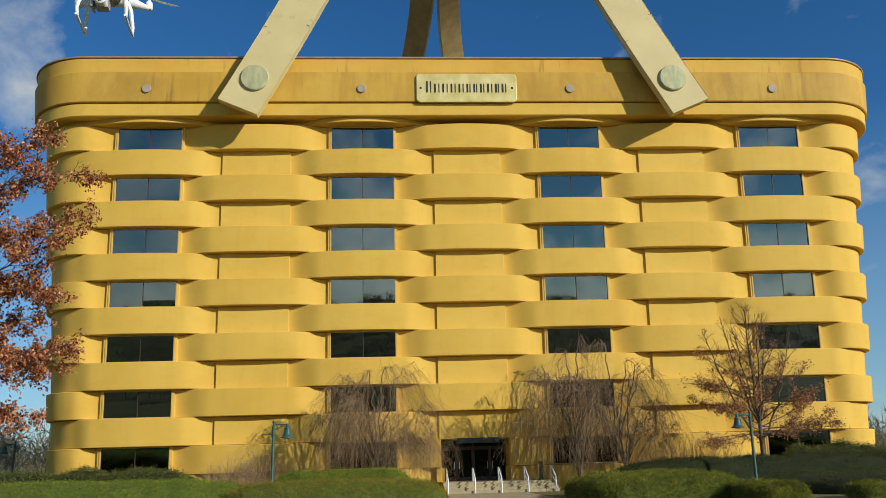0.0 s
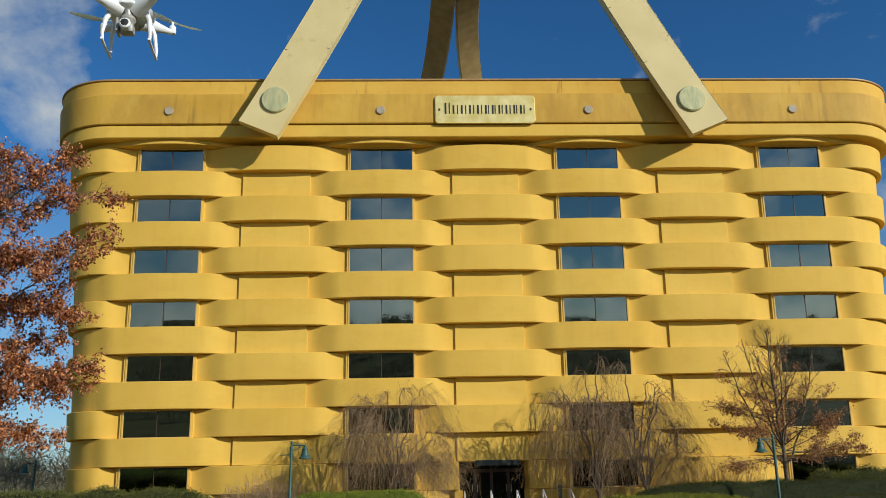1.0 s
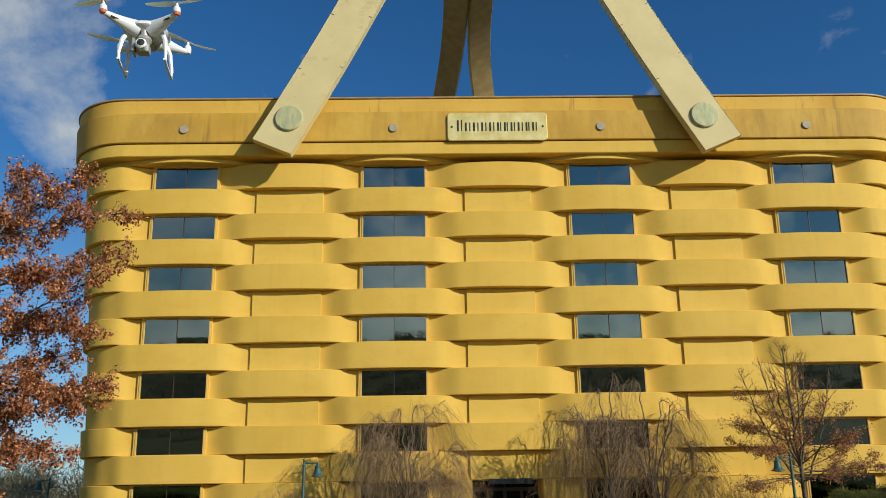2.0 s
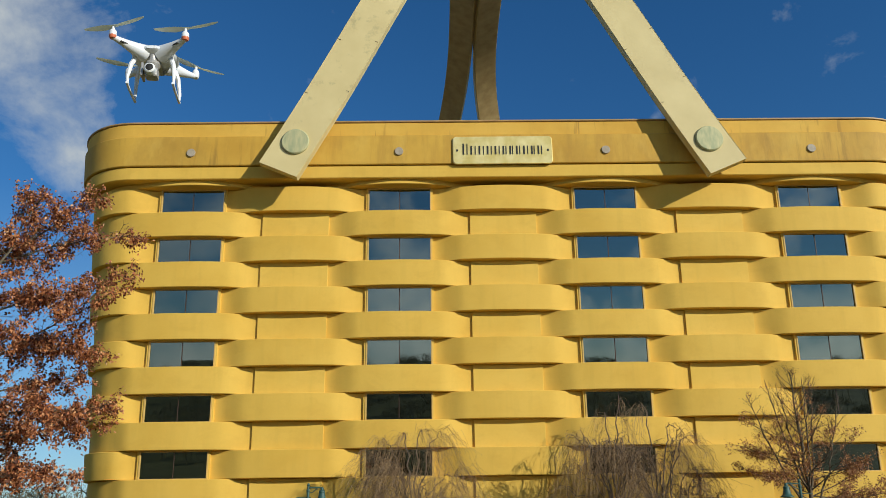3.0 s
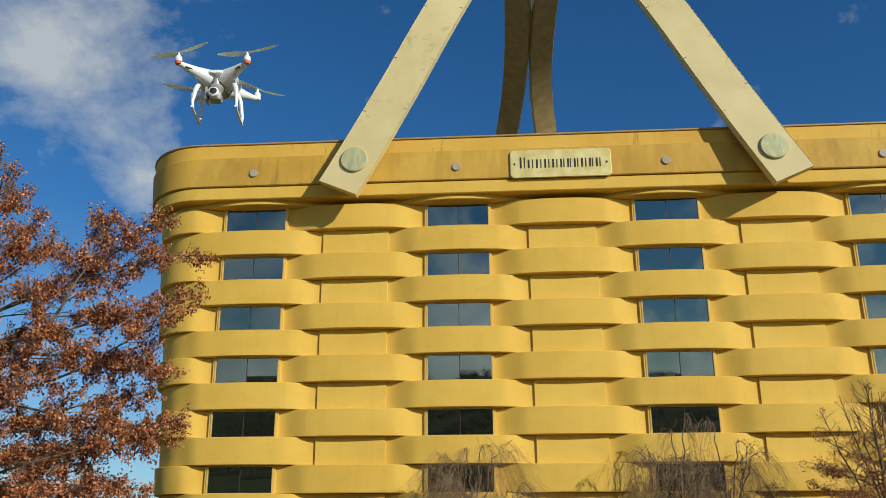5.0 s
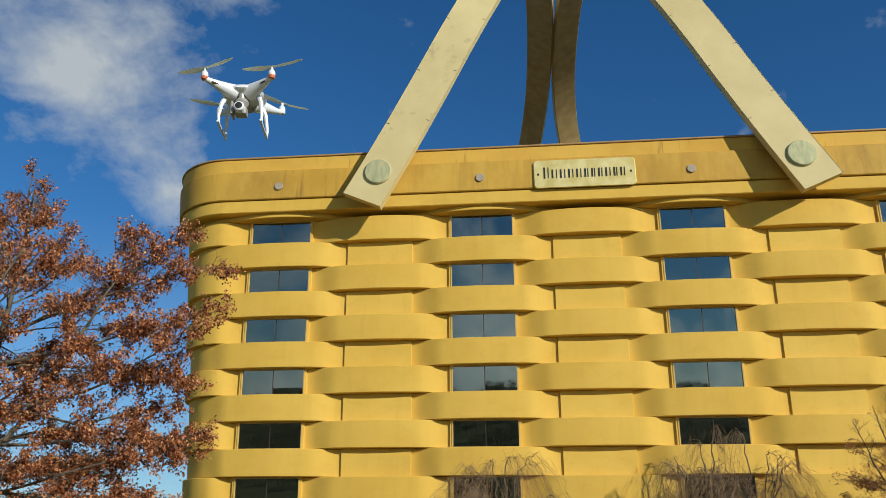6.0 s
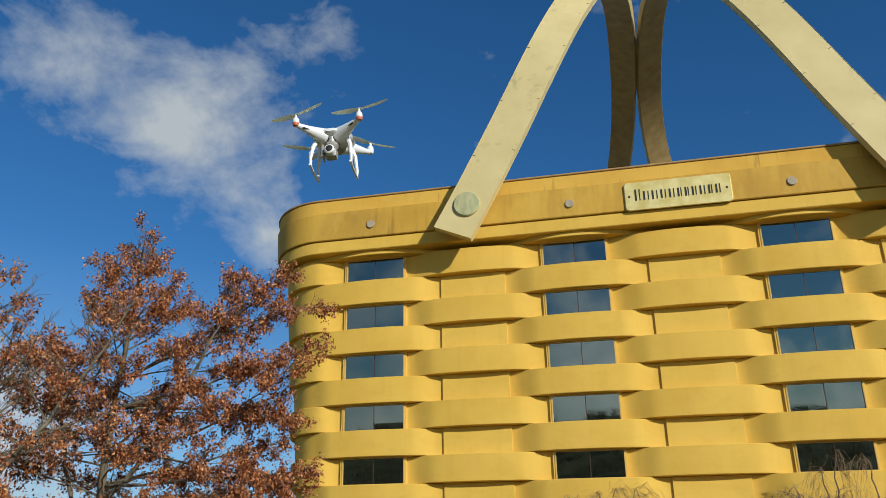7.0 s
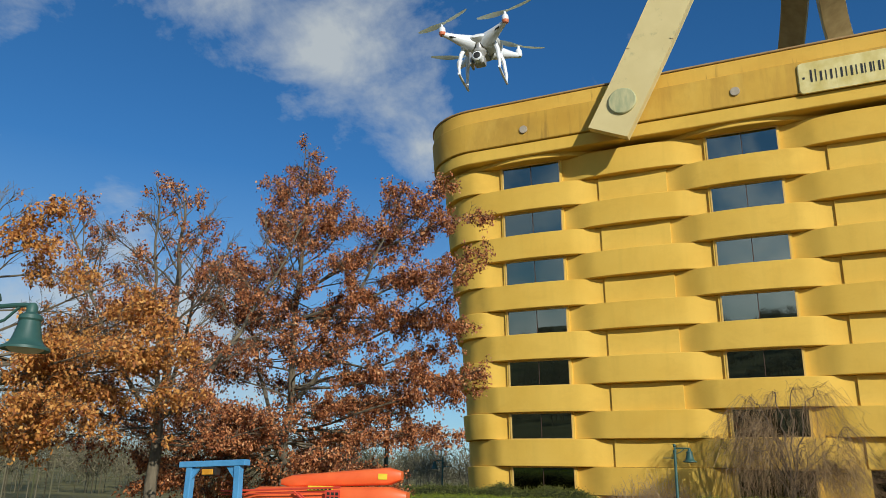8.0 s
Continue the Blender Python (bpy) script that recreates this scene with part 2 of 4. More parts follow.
M_DRONEGREY = simple("grey_drone_metal", (0.36, 0.34, 0.31), (0.46, 0.44, 0.41), 20, 0.4, 0.4, bump=0)
M_DRONERED = simple("orange_motor_light", (0.62, 0.15, 0.07), (0.72, 0.22, 0.1), 20, 0.4, bump=0)


def thin(m, share):
    """Lets part of the light through a thin surface."""
    tr, mx = m.n.new("ShaderNodeBsdfTranslucent"), m.n.new("ShaderNodeMixShader")
    out = m.n["Material Output"]
    src = m.b.inputs["Base Color"]
    if src.is_linked:
        m.l.new(src.links[0].from_socket, tr.inputs["Color"])
    mx.inputs[0].default_value = share
    m.l.new(m.b.outputs[0], mx.inputs[1])
    m.l.new(tr.outputs[0], mx.inputs[2])
    m.l.new(mx.outputs[0], out.inputs["Surface"])
    return m.m


def leaf_material(name, stops, rough=0.6, share=0.38, patchy=0.0):
    m = Mat(name, rough, spec=0.3)
    c = m.ramp(m.random(True), *stops)
    if patchy:
        c = m.mix(m.ramp(m.noise(1.6, 5, (1, 1, 1), 0.65), (0.40, (patchy, patchy, patchy)), (0.58, (0, 0, 0))), c, stops[0][1])
    m.color(c)
    return thin(m, share)


M_PROP = leaf_material("pale_propeller_plastic", ((0.0, (0.80, 0.80, 0.66)), (1.0, (0.84, 0.84, 0.70))), 0.4, 0.55)
M_OAKLEAF = leaf_material("russet_oak_leaf", ((0.0, (0.075, 0.025, 0.014)), (0.3, (0.25, 0.080, 0.033)), (0.6, (0.50, 0.175, 0.064)), (0.88, (0.64, 0.265, 0.100)), (1.0, (0.76, 0.43, 0.21))), 0.5, 0.25)
M_ORANGELEAF = leaf_material("orange_oak_leaf", ((0.0, (0.24, 0.08, 0.03)), (0.35, (0.50, 0.19, 0.05)), (0.7, (0.68, 0.31, 0.075)), (1.0, (0.78, 0.43, 0.13))), 0.5, 0.27)
M_BROWNLEAF = leaf_material("brown_dry_leaf", ((0.0, (0.22, 0.09, 0.05)), (0.5, (0.40, 0.18, 0.075)), (1.0, (0.56, 0.31, 0.13))))
M_HEDGE = leaf_material("yew_hedge_leaf", ((0.0, (0.09, 0.13, 0.014)), (0.45, (0.25, 0.31, 0.026)), (0.9, (0.38, 0.42, 0.040)), (1.0, (0.42, 0.36, 0.05))), 0.7, patchy=0.5)
M_JUNIPER = leaf_material("juniper_leaf", ((0.0, (0.045, 0.055, 0.012)), (0.5, (0.13, 0.145, 0.030)), (1.0, (0.26, 0.26, 0.07))), 0.7)
# right-hand hedge leaves, darkened in colour to stand in for a cast shadow
M_SHADEHEDGE = leaf_material("shaded_hedge_leaf", ((0.0, (0.03, 0.042, 0.007)), (0.5, (0.055, 0.072, 0.010)), (0.9, (0.12, 0.135, 0.018)), (1.0, (0.17, 0.14, 0.030))), 0.7, patchy=0.6)
M_BOXHEDGE = leaf_material("box_hedge_leaf", ((0.0, (0.06, 0.07, 0.008)), (0.45, (0.24, 0.25, 0.022)), (0.9, (0.38, 0.365, 0.036)), (1.0, (0.38, 0.28, 0.045))), 0.7, patchy=0.7)
M_OCHREHEDGE = leaf_material("bronzed_hedge_leaf", ((0.0, (0.14, 0.12, 0.014)), (0.45, (0.33, 0.28, 0.03)), (0.9, (0.46, 0.38, 0.045)), (1.0, (0.50, 0.32, 0.06))), 0.7, patchy=0.6)
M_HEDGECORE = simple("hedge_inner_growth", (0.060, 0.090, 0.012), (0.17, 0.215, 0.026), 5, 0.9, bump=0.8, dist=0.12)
# near-black hedge body; the right-hand hedges' shade is put into this colour
M_SHADECORE = simple("shaded_inner_growth", (0.012, 0.016, 0.004), (0.032, 0.040, 0.008), 6, 0.9, bump=0.6, dist=0.1)
M_SHRUB = simple("pale_shrub_twig", (0.36, 0.24, 0.13), (0.50, 0.35, 0.20), 3, 0.9, bump=0)
M_WOODS = leaf_material("far_bare_woods", ((0.0, (0.15, 0.122, 0.068)), (0.5, (0.22, 0.182, 0.107)), (0.8, (0.32, 0.27, 0.17)), (1.0, (0.13, 0.14, 0.055))), 0.9)


def ground_material():
    m = Mat("autumn_grass", 0.9, spec=0.2)
    c = m.ramp(m.noise(0.08, 8), (0.3, (0.15, 0.125, 0.045)), (0.55, (0.24, 0.20, 0.075)), (0.8, (0.33, 0.26, 0.12)))
    c = m.mix(m.ramp(m.noise(4.0, 5), (0.4, (0.35, 0.35, 0.35)), (0.6, (0, 0, 0))), c, (0.095, 0.10, 0.030))
    m.color(c)
    m.bump(m.noise(12.0, 5), 0.6, 0.05)
    return m.m


M_GROUND = ground_material()


def glass_material(name, ior, tint=0.20):
    m = bpy.data.materials.new(name)
    m.use_nodes = True
    n, l = m.node_tree.nodes, m.node_tree.links
    n.clear()
    out = n.new("ShaderNodeOutputMaterial")
    tr, gl, mx = n.new("ShaderNodeBsdfTransparent"), n.new("ShaderNodeBsdfGlossy"), n.new("ShaderNodeMixShader")
    tr.inputs["Color"].default_value = (tint, tint, tint, 1)
    gl.inputs["Color"].default_value, gl.inputs["Roughness"].default_value = (0.74, 0.90, 0.88, 1), 0.01
    fr = n.new("ShaderNodeFresnel")
    fr.inputs["IOR"].default_value = ior
    nz = n.new("ShaderNodeTexNoise")
    nz.inputs["Scale"].default_value = 0.5
    bp = n.new("ShaderNodeBump")
    bp.inputs["Strength"].default_value, bp.inputs["Distance"].default_value = 0.05, 0.02
    geo = n.new("ShaderNodeNewGeometry")
    l.new(geo.outputs["Position"], nz.inputs["Vector"])
    l.new(nz.outputs["Fac"], bp.inputs["Height"])
    l.new(bp.outputs["Normal"], gl.inputs["Normal"])
    l.new(fr.outputs[0], mx.inputs[0])
    l.new(tr.outputs[0], mx.inputs[1])
    l.new(gl.outputs[0], mx.inputs[2])
    l.new(mx.outputs[0], out.inputs["Surface"])
    return m


M_GLASS = glass_material("tinted_glass", 2.6)
M_DOORGLASS = glass_material("dark_door_glass", 1.35, 0.07)

# ---- mesh helpers ----


class Shape:
    """Collects vertices and faces of one mesh."""

    def __init__(self):
        self.v, self.f = [], []

    def add(self, verts, faces):
        k = len(self.v)
        self.v += [tuple(p) for p in verts]
        self.f += [tuple(i + k for i in f) for f in faces]
        return self

    def box(self, x0, x1, y0, y1, z0, z1, bevel=0.0, m=None):
        b = min(bevel, (x1 - x0) / 2.2, (y1 - y0) / 2.2, (z1 - z0) / 2.2)
        if b <= 0:
            v = [(x, y, z) for x in (x0, x1) for y in (y0, y1) for z in (z0, z1)]
            f = [(0, 1, 3, 2), (4, 6, 7, 5), (0, 4, 5, 1), (2, 3, 7, 6), (0, 2, 6, 4), (1, 5, 7, 3)]
        else:
            bm = bmesh.new()
            bmesh.ops.create_cube(bm, size=1.0, matrix=Matrix.LocRotScale(((x0 + x1) / 2, (y0 + y1) / 2, (z0 + z1) / 2), None, (x1 - x0, y1 - y0, z1 - z0)))
            bmesh.ops.bevel(bm, geom=bm.edges[:], offset=b, segments=2, affect="EDGES", profile=0.6)
            bm.verts.index_update()
            v = [tuple(p.co) for p in bm.verts]
            f = [tuple(q.index for q in g.verts) for g in bm.faces]
            bm.free()
        if m is not None:
            v = [m @ Vector(p) for p in v]
        return self.add(v, f)

    def tube(self, pts, radii, sides=6, caps=True):
        pts = [Vector(p) for p in pts]
        n, base = len(pts), len(self.v)
        for i, p in enumerate(pts):
            d = (pts[min(i + 1, n - 1)] - pts[max(i - 1, 0)]).normalized()
            a = d.orthogonal().normalized() if i == 0 else (a - d * a.dot(d)).normalized()
            b = d.cross(a)
            r = radii[i] if hasattr(radii, "__len__") else radii
            for k in range(sides):
                w = 2 * math.pi * k / sides
                self.v.append(tuple(p + (a * math.cos(w) + b * math.sin(w)) * r))
        for i in range(n - 1):
            for k in range(sides):
                k2 = (k + 1) % sides
                self.f.append((base + i * sides + k, base + i * sides + k2, base + (i + 1) * sides + k2, base + (i + 1) * sides + k))
        if caps:
            self.f.append(tuple(base + k for k in reversed(range(sides))))
            self.f.append(tuple(base + (n - 1) * sides + k for k in range(sides)))
        return self

    def lathe(self, profile, sides=20, m=None, caps=True):
        """Turns (radius, z) pairs round the z axis."""
        base, v = len(self.v), []
        for r, z in profile:
            for k in range(sides):
                w = 2 * math.pi * k / sides
                v.append(Vector((r * math.cos(w), r * math.sin(w), z)))
        if m is not None:
            v = [m @ p for p in v]
        f = []
        for i in range(len(profile) - 1):
            for k in range(sides):
                k2 = (k + 1) % sides
                f.append((i * sides + k, i * sides + k2, (i + 1) * sides + k2, (i + 1) * sides + k))
        if caps:
            f += [tuple(reversed(range(sides))), tuple((len(profile) - 1) * sides + k for k in range(sides))]
        return self.add(v, f)

    def mesh(self, name, material, smooth=False, normals=True):
        me = bpy.data.meshes.new(name)
        me.from_pydata(self.v, [], self.f)
        if normals:
            bm = bmesh.new()
            bm.from_mesh(me)
            bmesh.ops.recalc_face_normals(bm, faces=bm.faces[:])
            bm.to_mesh(me)
            bm.free()
        me.materials.append(material)
        if smooth:
            me.shade_smooth()
            me.set_sharp_from_angle(angle=radians(38))
        return me


def quads(name, v, material, corners=4):
    """A mesh from an array of separate faces, (count, corners, 3)."""
    n = len(v)
    me = bpy.data.meshes.new(name)
    me.vertices.add(n * corners)
    me.vertices.foreach_set("co", v.astype(np.float32).ravel())
    me.loops.add(n * corners)
    me.loops.foreach_set("vertex_index", np.arange(n * corners, dtype=np.int32))
    me.polygons.add(n)
    me.polygons.foreach_set("loop_start", np.arange(0, n * corners, corners, dtype=np.int32))
    me.update(calc_edges=True)
    me.materials.append(material)
    return me


def part(name, shape, material=None, parent=None, label="", smooth=False, m=None):
    """Links a shape or a mesh as one object under a thing or a part."""
    me = shape.mesh(name, material, smooth) if isinstance(shape, Shape) else shape
    ob = new(name, me)
    if parent is not None:
        ob.parent = parent
    if m is not None:
        ob.matrix_basis = m
    if label:
        tagged(ob, label)
    return ob


def thing(name, label, category, m=None, group=""):
    ob = new(name)
    ob.empty_display_size = 0.3
    if m is not None:
        ob.matrix_basis = m
    return tagged(ob, label, category, group)


# ---- ground ----
rng = np.random.default_rng(7)


def ground_height(x, y):
    d = math.hypot(x - 5, y - 40)
    h = -0.2
    far = max(0.0, (d - 150) / 350)
    h += 16 * min(far, 1.0) ** 1.5 * (0.6 + 0.4 * math.sin(math.atan2(y, x) * 3 + 1.0))
    h += 15 * min(1.0, max(0.0, (-y - 60) / 130)) ** 1.3 * (0.85 + 0.3 * noise.noise(Vector((x * 0.006, y * 0.006, 5))))
    return h + (0.9 * noise.noise(Vector((x * 0.02, y * 0.02, 0))) * min(1, max(0, (d - 80) / 60)))


def build_ground():
    rings = [0, 6, 12, 20, 30, 40, 52, 66, 80, 100, 125, 150, 180, 220, 270, 340, 430, 560, 760, 1100, 1700, 2600, 4000]
    n, s = 72, Shape()
    s.v.append((5, 40, -0.2))
    for r in rings[1:]:
        for k in range(n):
            w = 2 * math.pi * k / n
            x, y = 5 + r * math.cos(w), 40 + r * math.sin(w)
            s.v.append((x, y, ground_height(x, y)))
    for k in range(n):
        s.f.append((0, 1 + k, 1 + (k + 1) % n))
    for i in range(len(rings) - 2):
        for k in range(n):
            a, b = 1 + i * n + k, 1 + i * n + (k + 1) % n
            s.f.append((a, b, b + n, a + n))
    g = part("ground", s, M_GROUND, smooth=True)
    tagged(g, "dull green autumn grass on gently rolling ground", "ground", kind="structure")


build_ground()

# ---- the basket building ----
XC, YC = 5.16, 79.0           # centre of the plan
ZT, HT, ROW = 26.2, 3.82, 1.91  # head of the top windows, storey, woven row
PITCH, SIDE_PITCH, RC = 15.6, 16.3, 4.2


def half_sizes(z):
    return 31.75 - 0.065 * (ZT - z), 25.25 - 0.09 * (ZT - z)


def wall_frame(p, z):
    """Place on the wall's base plane, and its outward normal, p columns round the plan from the front left corner."""
    a, b = half_sizes(z)
    p = p % 14.0
    if p < 4:
        side, c, n, pitch, ha, hb = 0, p - 2.0, 2.0, PITCH, a, b
    elif p < 7:
        side, c, n, pitch, ha, hb = 1, p - 5.5, 1.5, SIDE_PITCH, b, a
    elif p < 11:
        side, c, n, pitch, ha, hb = 2, p - 9.0, 2.0, PITCH, a, b
    else:
        side, c, n, pitch, ha, hb = 3, p - 12.5, 1.5, SIDE_PITCH, b, a
    t, straight = c * pitch, ha - RC
    if abs(t) <= straight:
        q, nn = Vector((t, -hb)), Vector((0, -1))
    else:
        w = min(1.0, (abs(t) - straight) / (n * pitch - straight)) * math.pi / 4
        sg = 1 if t > 0 else -1
        nn = Vector((sg * math.sin(w), -math.cos(w)))
        q = Vector((sg * straight, -(hb - RC))) + nn * RC
    turn = Matrix.Rotation(side * math.pi / 2, 2)
    q, nn = turn @ q, turn @ nn
    return Vector((XC + q.x, YC + q.y, z)), Vector((nn.x, nn.y, 0))


def wall_point(p, off, z):
    q, n = wall_frame(p, z)
    return q + n * off


def pitch_at(p):
    p = p % 14.0
    return PITCH if p < 4 or 7 <= p < 11 else SIDE_PITCH


basket = thing("basket_building", "seven-storey yellow stucco office building woven like a giant basket", "building", pose(XC, YC, 0))
INV = basket.matrix_basis.inverted()


def on_basket(name, shape, material, label="", smooth=False, parent=None):
    """A part of the building whose shape is given in world places."""
    me = shape.mesh(name, material, smooth) if isinstance(shape, Shape) else shape
    return part(name, me, parent=parent or basket, label=label, m=INV if parent is None else None)


def ring(name, off, z0, z1, depth, material, label="", bevel=0.05, steps=10):
    """A closed band round the whole plan."""
    s, ps = Shape(), []
    for k in range(14):
        span = [j / steps for j in range(steps)]
        if k in (0, 4, 7, 11):
            span = [j / 64 for j in range(16)] + [x for x in span if x >= 0.25]
        if (k + 1) % 14 in (0, 4, 7, 11):
            span = [x for x in span if x < 0.75] + [0.75 + j / 64 for j in range(16)]
        ps += [k + x for x in span]
    prof = [(off - depth, z0), (off - bevel, z0), (off, z0 + bevel), (off, z1 - bevel), (off - bevel, z1), (off - depth, z1)]
    for p in ps:
        for o, z in prof:
            s.v.append(tuple(wall_point(p, o, z)))
    n, m = len(ps), len(prof)
    for i in range(n):
        j = (i + 1) % n
        for k in range(m):
            k2 = (k + 1) % m
            s.f.append((i * m + k, j * m + k, j * m + k2, i * m + k2))
    return on_basket(name, s, material, label, smooth=True)


UP_HALF = 2.5  # half the width of an upright
BAND_HALF = PITCH / 2 - UP_HALF + 0.35


def bulge(s, pitch, dip=0.61):
    """How far a woven band stands out, s metres from the middle of its bulge, and dips beside it."""
    edge = pitch / 2 - UP_HALF
    u = min(1.0, max(0.0, (abs(s) - 2.7) / (edge - 2.7)))
    return 0.60 - 0.14 * min(1.0, abs(s) / 2.7) ** 2 - dip * u * u * (3 - 2 * u)


def band(p, z0, z1, s_from=None, s_to=None, n=30, extra=0.0):
    """One woven band with its bulge at p."""
    half_l = pitch_at(p - 0.1) / 2 - UP_HALF + 0.35
    half_r = pitch_at(p + 0.1) / 2 - UP_HALF + 0.35
    a, b = -half_l if s_from is None else s_from, half_r if s_to is None else s_to
    s, bev, joint = Shape(), 0.035, 0.012
    for i in range(n + 1):
        t = a + (b - a) * i / n
        pi = pitch_at(p + (0.1 if t > 0 else -0.1))
        corner = (t < 0 and a < -6) or (t > 0 and b > 6)  # the weave is shallower round the corners
        o = bulge(t, pi, 0.28 if corner else 0.61) + extra * max(0.0, 1 - (t / 4.2) ** 2)
        for oo, z in ((-0.32, z0 + joint), (o - bev, z0 + joint), (o, z0 + joint + bev), (o, z1 - joint - bev), (o - bev, z1 - joint), (-0.32, z1 - joint)):
            s.v.append(tuple(wall_point(p + t / pi, oo, z)))
    for i in range(n):
        for k in range(6):
            k2 = (k + 1) % 6
            s.f.append((i * 6 + k, (i + 1) * 6 + k, (i + 1) * 6 + k2, i * 6 + k2))
    s.f += [tuple(range(6)), tuple(n * 6 + k for k in reversed(range(6)))]
    return on_basket("woven_band", s, M_BAND, smooth=True)


def slope_pose(p, z):
    """Pose of a flat piece in the sloping wall plane: x along the wall, y inwards, z up the slope."""
    q, n = wall_frame(p, z)
    q2, _ = wall_frame(p, z + 1)
    up = (q2 - q).normalized()
    x = up.cross(n).normalized()
    inward = up.cross(x).normalized()
    m = Matrix((x, inward, up)).transposed().to_4x4()
    m.translation = q
    return INV @ m


def window_meshes():
    w, h, t = 2.30, 1.76, 0.10
    fr = Shape()
    for x0, x1, z0, z1 in ((-w - t, -w, -h - 0.06, 0.10), (w, w + t, -h - 0.06, 0.10), (-w, w, 0.0, 0.10), (-w, w, -h - 0.06, -h)):
        fr.box(x0, x1, -0.06, 0.25, z0, z1, 0.012)
    mull = Shape().box(-0.025, 0.025, 0.02, 0.10, -h, 0.0)
    pane = Shape().box(0.0, w - 0.026, 0.05, 0.062, -h, 0.0)
    surround = Shape().box(w + t, UP_HALF + 0.02, -0.02, 0.25, -h - 0.06, 0.10)
    return fr.mesh("window", M_FRAME), mull.mesh("mullion", M_DARKFRAME), pane.mesh("pane", M_GLASS), surround.mesh("surround", M_PANEL)


W_FRAME, W_MULL, W_PANE, W_SUR = window_meshes()
PANEL = Shape().box(-UP_HALF, UP_HALF, 0.0, 0.14, -ROW + 0.012, -0.012, 0.02).mesh("upright_panel", M_PANEL)


pane_rng = random.Random(5)


def add_window(p, z):
    w = part("window", W_FRAME, parent=basket, m=slope_pose(p, z))
    for x in (0, -(UP_HALF + 0.02) - 2.40):
        part("surround", W_SUR, parent=w, m=pose(x, 0, 0))
    part("mullion", W_MULL, parent=w)
    for x in (-2.30, 0.026):
        part("pane", W_PANE, parent=w, m=pose(x, 0, 0, pane_rng.uniform(-0.35, 0.35), 0, pane_rng.uniform(-0.3, 0.3)))


CORNERS = (0, 4, 7, 11)
for k in range(7):
    head = ZT - k * HT + 0.08
    for c in range(14):
        add_window(c + 0.5, head - 0.08)
        # window row: bulges between the windows; then the row below: bulges under the windows
        if not (k == 6 and c == 2):
            band(float(c), head - ROW, head)
        else:
            band(2.0, head - ROW, head, None, -2.45, 12)
            band(2.0, head - ROW, head, 2.45, None, 12)
        band(c + 0.5, head - HT, head - ROW, -pitch_at(c + 0.5) / 2 if c in CORNERS else None, pitch_at(c + 0.5) / 2 if (c + 1) % 14 in CORNERS else None, 40)
        if c not in CORNERS and not (k == 6 and c == 2):
            part("upright_panel", PANEL, parent=basket, m=slope_pose(float(c), head - ROW))
for c in range(14):
    band(c + 0.5, ZT + 0.08, ZT + 1.0, -pitch_at(c + 0.5) / 2 if c in CORNERS else None, pitch_at(c + 0.5) / 2 if (c + 1) % 14 in CORNERS else None, 30, 0.32)

# rim
ring("rim_lip", 1.20, 26.62, 27.58, 1.9, M_BAND, "plain yellow lower lip of the rim")
ring("rim_fascia", 1.36, 27.62, 29.95, 2.2, M_FASCIA, "stained ochre fascia of the rim")
ring("rim_upper_fascia", 1.19, 29.97, 31.05, 2.0, M_STRIP, "yellow upper strip of the rim")
ring("rim_cap", 1.27, 31.06, 31.20, 2.1, M_CAP, "thin metal coping", 0.03)


def roof_and_floors():
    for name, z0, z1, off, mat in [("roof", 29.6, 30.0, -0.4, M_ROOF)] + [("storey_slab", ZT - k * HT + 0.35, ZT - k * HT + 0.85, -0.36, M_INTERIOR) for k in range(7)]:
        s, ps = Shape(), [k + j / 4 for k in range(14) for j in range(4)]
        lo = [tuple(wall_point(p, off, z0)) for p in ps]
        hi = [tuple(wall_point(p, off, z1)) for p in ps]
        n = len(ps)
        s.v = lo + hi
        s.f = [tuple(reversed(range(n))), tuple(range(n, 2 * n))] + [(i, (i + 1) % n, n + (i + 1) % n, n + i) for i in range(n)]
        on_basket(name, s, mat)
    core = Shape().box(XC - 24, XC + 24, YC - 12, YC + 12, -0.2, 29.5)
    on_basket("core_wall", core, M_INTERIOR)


roof_and_floors()

# handles: two hoops that swing up from the long sides and lean together over the middle
H_TILT, H_WIDE, H_THICK, H_LONG = radians(23.50), 3.06, 0.7, 34.51
H_FOOT, H_ROOT, H_FRONT, H_POWER, H_LOW, H_BOW = 15.27, 28.74, 51.12, 2.56, 9.36, -0.61


